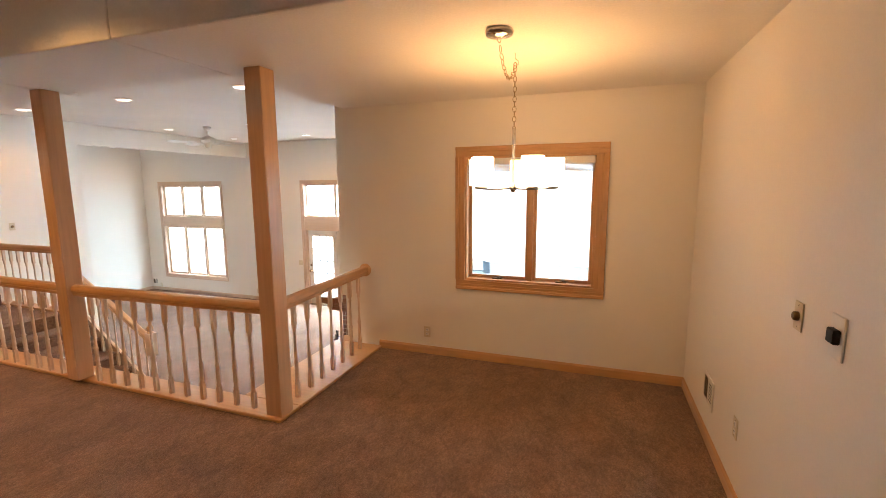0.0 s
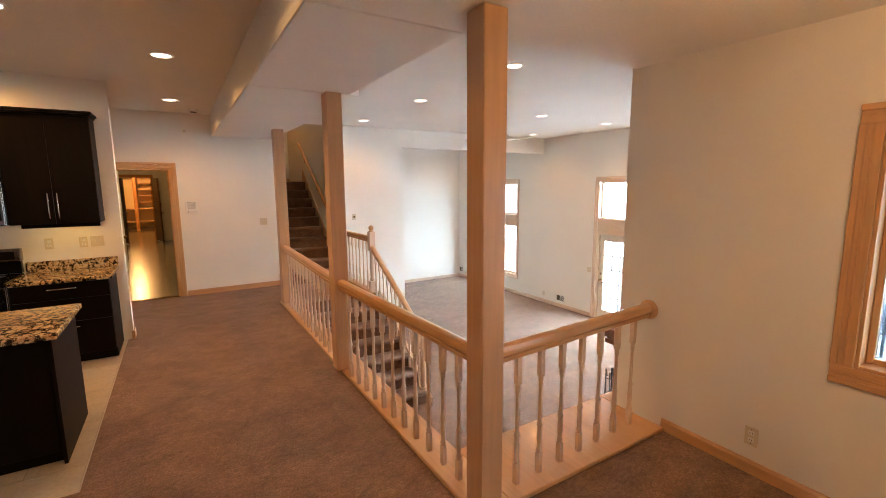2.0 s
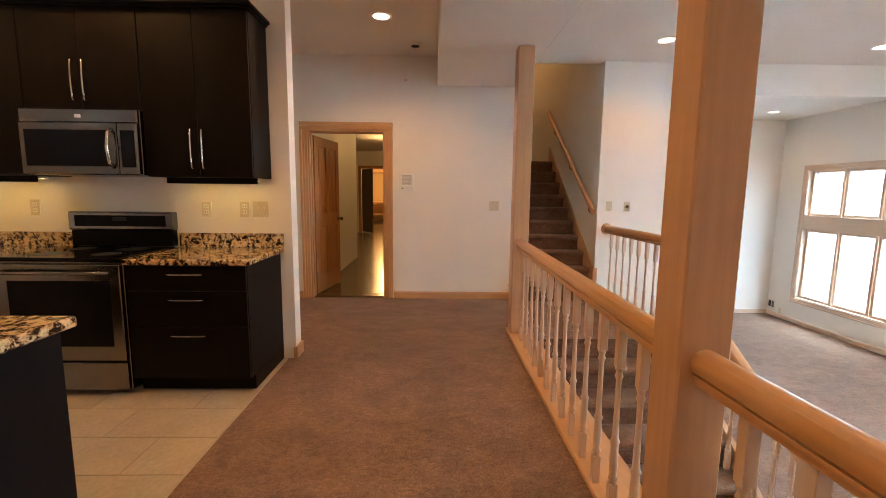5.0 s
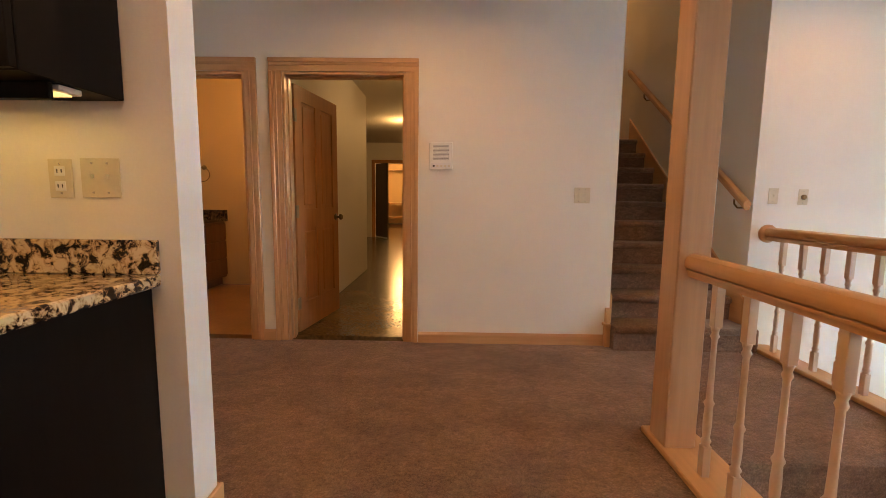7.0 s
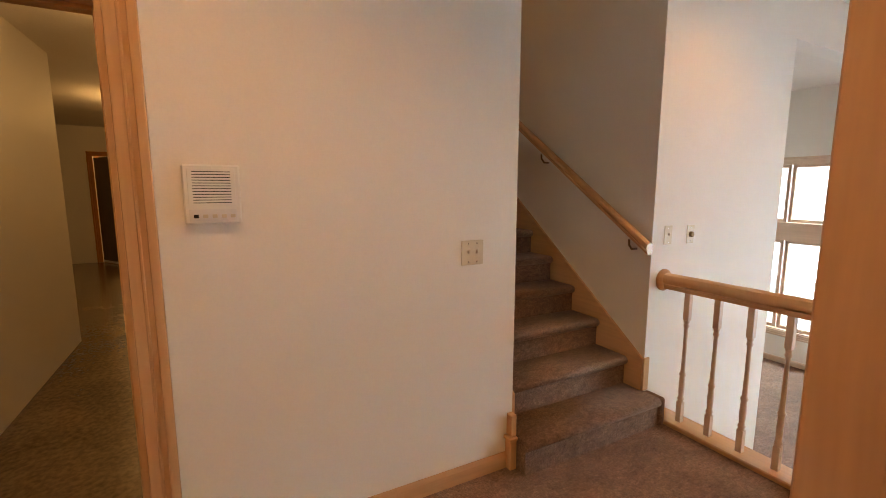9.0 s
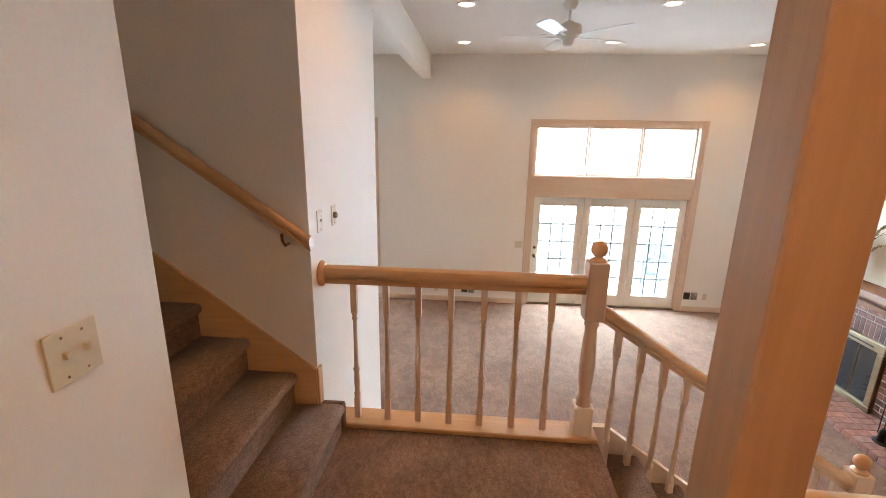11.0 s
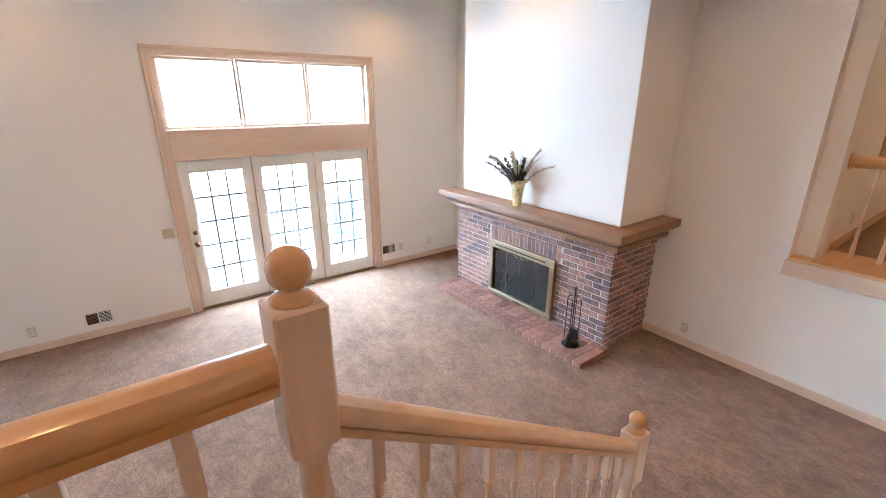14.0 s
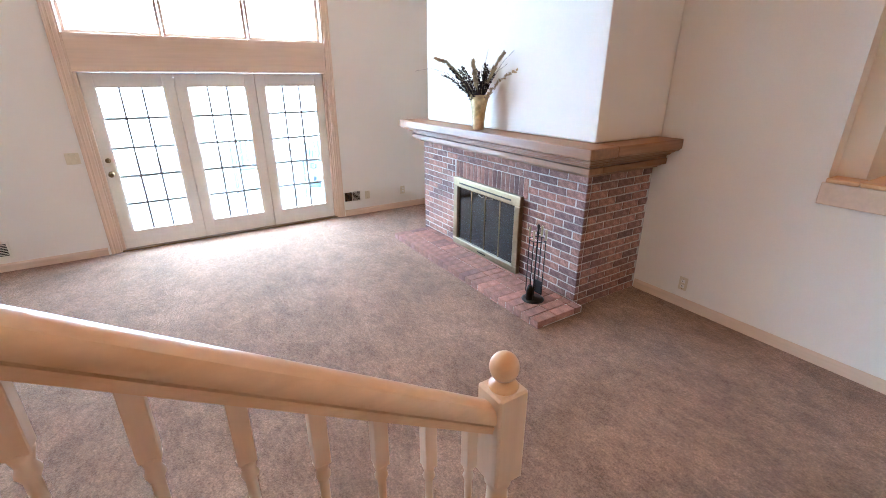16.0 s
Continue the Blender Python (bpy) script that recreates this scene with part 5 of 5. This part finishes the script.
part("bowl", lathe([(0.14, -0.001), (0.13, -0.05), (0.08, -0.085), (0.01, -0.095)], 24), SHADE, bl)
va = thing("bathroom_vanity", (BXW, BYL, 0), "brown oak bathroom vanity with doors and drawers", "vanity")
VL = 1.8
part("body", boxes((0.002, VL, 0.002, 0.56, 0.10, 0.80), (0.002, VL, 0.002, 0.50, 0.001, 0.10), b=0.003), VANITY, va)
for a, b in ((0.50, 0.92), (0.94, 1.36), (1.38, 1.78)):
    d = part("door", boxes((a, b, 0.561, 0.580, 0.13, 0.77), b=0.004), VANITY, va)
    part("door_panel", boxes((a + 0.07, b - 0.07, 0.580, 0.584, 0.20, 0.70), b=0.003), VANITY, d)
for z in (0.13, 0.35, 0.57):
    part("drawer_front", boxes((0.02, 0.48, 0.561, 0.580, z, z + 0.205), b=0.004), VANITY, va)
vt = thing("vanity_top", (BXW, BYL, 0.801), "dark granite vanity top with a pale basin", "worktop")
part("slab", boxes((0.001, VL + 0.02, 0.001, 0.60, 0.0, 0.035), b=0.004), DARKGRANITE, vt)
part("upstand", boxes((0.001, 0.022, 0.023, 0.60, 0.036, 0.14), b=0.003), DARKGRANITE, vt)
part("upstand", boxes((0.001, VL, 0.001, 0.022, 0.036, 0.14), b=0.003), DARKGRANITE, vt)
part("basin_rim", lathe([(0.20, 0.036), (0.21, 0.044), (0.19, 0.050), (0.16, 0.040), (0.05, 0.037)], 28, (1.05, 0.32, 0)), CREAM, vt, "cream oval basin rim")
mr = thing("wall_mirror", (BXW, BYL, 0.98), "large frameless wall mirror over the vanity", "mirror")
part("plate", boxes((0.36, VL, 0.001, 0.007, 0.002, 1.09), b=0.001), MIRROR, mr)
tr_ = thing("towel_ring", (BXW, -1.91, 1.46), "bronze towel ring on the wall", "towel ring")
part("mount", lathe([(0.028, 0), (0.028, 0.012), (0.012, 0.02), (0.012, 0.05)], 16, turn=pose(0, 0, 0, 0, 90)), DARKBRASS, tr_)
part("ring", tube([(0.05, 0.085 * math.sin(a), -0.085 + 0.085 * math.cos(a)) for a in (2 * math.pi * k / 24 for k in range(25))], 0.005, 8), DARKBRASS, tr_)
sd = thing("soap_bottle", (BXW + 0.62, BYL + 0.14, 0.838), "amber soap pump bottle on the vanity", "soap bottle")
part("bottle", lathe([(0.030, 0), (0.032, 0.01), (0.032, 0.10), (0.014, 0.125), (0.014, 0.14)], 16), CERAMIC, sd)
part("pump", lathe([(0.010, 0.14), (0.006, 0.15), (0.006, 0.175), (0.012, 0.18)], 10), CHROME, sd)

# ---- back hall and storage room beyond the open door ----
structure("floor_back_hall", boxes((-24, XE - 0.13, -0.15, 1.25, -0.2, -0.003), (-24, -11.9, -4.5, -0.15, -0.2, -0.003)), CONCRETE, "glossy sealed concrete floor")
wall("wall_back_hall_left", "y", -0.145, -0.015, -11.9, XE - 0.14, 0, 2.62)
wall("wall_back_hall_right", "y", 1.25, 0.1, -24, XE - 0.14, 0, 2.62)
wall("wall_storage_near", "x", -11.9, 0.1, -4.5, -0.16, 0, 2.62)
wall("wall_storage_left", "y", -4.5, -0.1, -24, -11.9, 0, 2.62)
wall("wall_storage_far", "x", -17.4, -0.12, -4.5, 1.25, 0, 2.62, [(-0.95, 0.16, 0.0, 2.06)])
wall("wall_shelf_room", "x", -22.5, -0.1, -4.5, 1.25, 0, 2.62, (), BATHWALL, "tan wall behind the shelves")
structure("ceiling_back_hall", boxes((-24, XE - 0.14, -4.6, 1.35, 2.62, 2.72)), CEIL, "off-white ceiling of the back hall")
for x, y, w in ((-10.4, 0.62, 4), (-13.9, 0.28, 26), (-20.3, -0.6, 150)):
    q = thing("bare_bulb_fixture", (x, y, 2.62), "bare glowing bulb in a ceiling holder", "ceiling light", "bare bulbs")
    part("holder", lathe([(0.055, 0), (0.055, -0.02), (0.03, -0.05)], 16), WHITE, q)
    part("bulb", lathe([(0.014, -0.05), (0.03, -0.08), (0.035, -0.105), (0.022, -0.135), (0.003, -0.142)], 16), TUBE, q)
    lamp("bulb_glow", "POINT", (x, y, 2.42), w, (1.0, 0.56, 0.19), 0.05)
for y, rz, lab in ((-0.93, 34, "dark-stained double-door leaf standing open"), (0.20, 14, "dark-stained door leaf swung wide open")):
    dd = thing("dark_door", (-17.36, y, 0), lab, "door", "dark double doors", rz=rz)
    part("leaf", boxes((0.0, 0.72, 0.0, 0.045, 0.01, 2.03), b=0.003), DARKDOOR, dd)
    part("bottom_sweep", boxes((0.0, 0.72, -0.004, 0.0, 0.01, 0.05)), FROST, dd, "pale brushed bottom sweep")
    part("knob", lathe([(0.025, 0), (0.01, 0.01), (0.025, 0.04), (0.02, 0.06)], 12, (0.66, 0.045, 0.95), turn=pose(0, 0, 0, -90)), BRASS, dd)
cs = tagged(thing("door_4", (0, 0, 0), "reddish cased doorway of the shelf room", "door"), kind="structure")
casing(cs, "x", -17.4, 0.024, -0.95, 0.16, 0.002, 2.06, 0.09, DOORWOOD, DOORWOOD, four=False)
for y0, tiers, lab in ((-3.0, (0.35, 2.15), "pale wooden work bay with a ledge and tan back"), (-1.785, (0.35, 2.15), "pale wooden work bay with a ledge and tan back"), (-0.57, (0.35, 1.15, 1.40, 1.65, 1.90, 2.15), "pale wooden storage shelf unit above a work ledge")):
    u = thing("storage_shelf", (-22.4, y0, 0), lab, "shelf", "storage shelves")
    for y in (0.0, 1.155):
        part("upright", boxes((0.0, 0.62, y, y + 0.055, 0.001, 2.35), b=0.002), DOORWOOD, u, "reddish upright")
    part("ledge", boxes((0.0, 0.62, 0.056, 1.154, 0.88, 0.92), b=0.002), MY, u)
    part("kick_board", boxes((0.0, 0.40, 0.056, 1.154, 0.001, 0.10), b=0.002), DARKDOOR, u)
    for z in tiers:
        part("shelf", boxes((0.0, 0.42, 0.056, 1.154, z, z + 0.03), b=0.002), MY, u)

# ---- upstairs light over the stair head ----
ul = thing("stair_ceiling_light", (-11.2, 2.87, 5.0), "round glowing ceiling light over the stairs", "ceiling light")
part("bowl", lathe([(0.15, -0.001), (0.14, -0.05), (0.08, -0.09), (0.01, -0.10)], 24), SHADE, ul)
lamp("stair_light", "POINT", (-11.2, 2.87, 4.8), 9, (1.0, 0.48, 0.14), 0.15)

# ---- outdoors ----
structure("ground", boxes((-400, 400, YX + 0.21, 400, FZ - 0.5, FZ - 0.25)), DECK, "pale sunlit ground")
# unseen slab, added to keep high sky light out of the dining room
structure("eave", boxes((XF + 0.11, XR + 1.2, YD + 0.21, YD + 2.4, 2.62, 2.80), b=0.01), CREAM, "unseen slab added to block sky light at the dining window")
structure("deck", boxes((-13, -0.5, YX + 0.22, YX + 4.2, FZ - 0.249, FZ - 0.06)), DECK, "pale weathered deck outside the french door")
structure("backdrop", boxes((-70, 50, YX + 9, YX + 9.2, -4, 34)), HAZE, "overexposed daylight haze")


def patio_chair(at, rz):
    c = thing("patio_chair", at, "blue-grey slatted patio chair on the deck", "chair", "patio chairs", rz)
    for x in (-0.25, 0.25):
        for y in (-0.24, 0.24):
            part("leg", boxes((x - 0.02, x + 0.02, y - 0.02, y + 0.02, 0, 0.42 if y < 0 else 0.95), b=0.003), PATIO, c)
        part("arm", boxes((x - 0.03, x + 0.03, -0.28, 0.25, 0.62, 0.645), b=0.004), PATIO, c)
    part("seat", boxes((-0.26, 0.26, -0.26, 0.24, 0.40, 0.44), b=0.006), PATIO, c)
    for k in range(5):
        part("back_slat", boxes((-0.21 + k * 0.088, -0.15 + k * 0.088, 0.225, 0.245, 0.46, 0.93), b=0.003), PATIO, c)


DZ = FZ - 0.06
patio_chair((-3.9, YX + 1.5, DZ), 20)
patio_chair((-4.9, YX + 2.7, DZ), 170)
patio_chair((-3.0, YX + 2.6, DZ), -60)
pt = thing("patio_table", (-3.8, YX + 2.5, DZ), "round blue-grey patio table on the deck", "table")
part("top", lathe([(0.55, 0.70), (0.56, 0.71), (0.56, 0.73), (0.54, 0.735)], 32), PATIO, pt)
part("pedestal", lathe([(0.25, 0.0), (0.24, 0.03), (0.05, 0.06), (0.04, 0.69)], 18), PATIO, pt)

# ---- pieces: kitchen tiles, hearth bricks, fireplace bricks ----
kf = bpy.data.objects["floor_kitchen"]
tile = None
tx, ty, gap = 0.31, 0.61, 0.005
for i in range(10):
    x1 = -3.505 - i * tx
    off = ty / 2 if i % 2 else 0.0
    y = 0.248 + off
    while y > -2.3:
        a, b = max(-2.3, y - ty + gap), min(0.246, y)
        if b - a > 0.05 and x1 - tx + gap > -6.62:
            full = abs(b - a - ty + gap) < 0.01
            if full and tile is not None:
                again(tile, x1 - tx + gap, a, 0)
            else:
                t = part("tile", boxes((0, tx - gap, 0, b - a, -0.0035, 0.0), b=0.0015), TILE, kf)
                t.matrix_basis = pose(x1 - tx + gap, a, 0)
                tile = t if full else tile
        y -= ty

rb = random.Random(2)
BL, BH, J = 0.200, 0.057, 0.010


protos = {}


def brick(parent, material, l, d, h, x, y, z, rz=0.0):
    key = (round(l, 3), round(d, 3), round(h, 3), material.name)
    if key not in protos:
        o = part("brick", boxes((0, d, 0, l, 0, h), b=0.0035), material, parent)
        protos[key] = o.data
    else:
        o = new("brick", protos[key])
        o.parent = parent
    o.matrix_basis = pose(x + rb.uniform(-0.0015, 0.0015), y, z, rb.uniform(-0.3, 0.3), 0, rz)
    return o


course = BH + J
rows = int((-0.085 - FZ) / course) + 1
for r in range(rows):
    z = FZ + 0.004 + r * course
    zt = z + BH
    y = BY0 + (0.0 if r % 2 == 0 else -(BL + J) / 2)
    while y < BY1 - 0.01:
        a, b = max(BY0, y), min(BY1, y + BL)
        if zt > FO[3] - 0.005 and z < FO[3] + 0.195 and b > FO[0] - 0.063 and a < FO[1] + 0.075:
            if a < FO[0] - 0.063:
                b = FO[0] - 0.063
            elif b > FO[1] + 0.075:
                a = FO[1] + 0.075
            else:
                a = b
        open_ = zt > FO[2] and z < FO[3] and b > FO[0] and a < FO[1]
        if open_:
            if a < FO[0]:
                b = FO[0]
            elif b > FO[1]:
                a = FO[1]
            else:
                a = b
        if b - a > 0.03:
            brick(fp, BRICK, round(b - a, 2), 0.045, BH, BX, a, z)
        y += BL + J
    x = BX + 0.045 + J
    while x < XF - 0.03:
        l = min(BL / 2 if r % 2 and x < BX + 0.07 else BL, XF - 0.012 - x)
        if l > 0.03:
            brick(fp, BRICK, round(l, 2), 0.045, BH, x + l, BY0, z, 90)
        x += l + J
for k in range(18):
    y = FO[0] - 0.055 + k * (BH + 0.0075)
    if y + BH < FO[1] + 0.075:
        brick(fp, BRICK, BH, 0.045, 0.19, BX, y, FO[3] + 0.004)
nrow = round((HY1 - HY0) / 0.10)
for k in range(nrow):
    y = HY0 + k * 0.10
    brick(he, HEARTHBRICK, 0.092, 0.20, 0.055, HX, y, HZ - 0.055)
    brick(he, HEARTHBRICK, 0.092, 0.20, 0.055, HX + 0.208, y, HZ - 0.055)
    brick(he, HEARTHBRICK, 0.092, 0.075, 0.055, HX + 0.416, y, HZ - 0.055)
    brick(he, HEARTHBRICK, 0.092, 0.06, 0.010, HX + 0.001, y, FZ + 0.002)
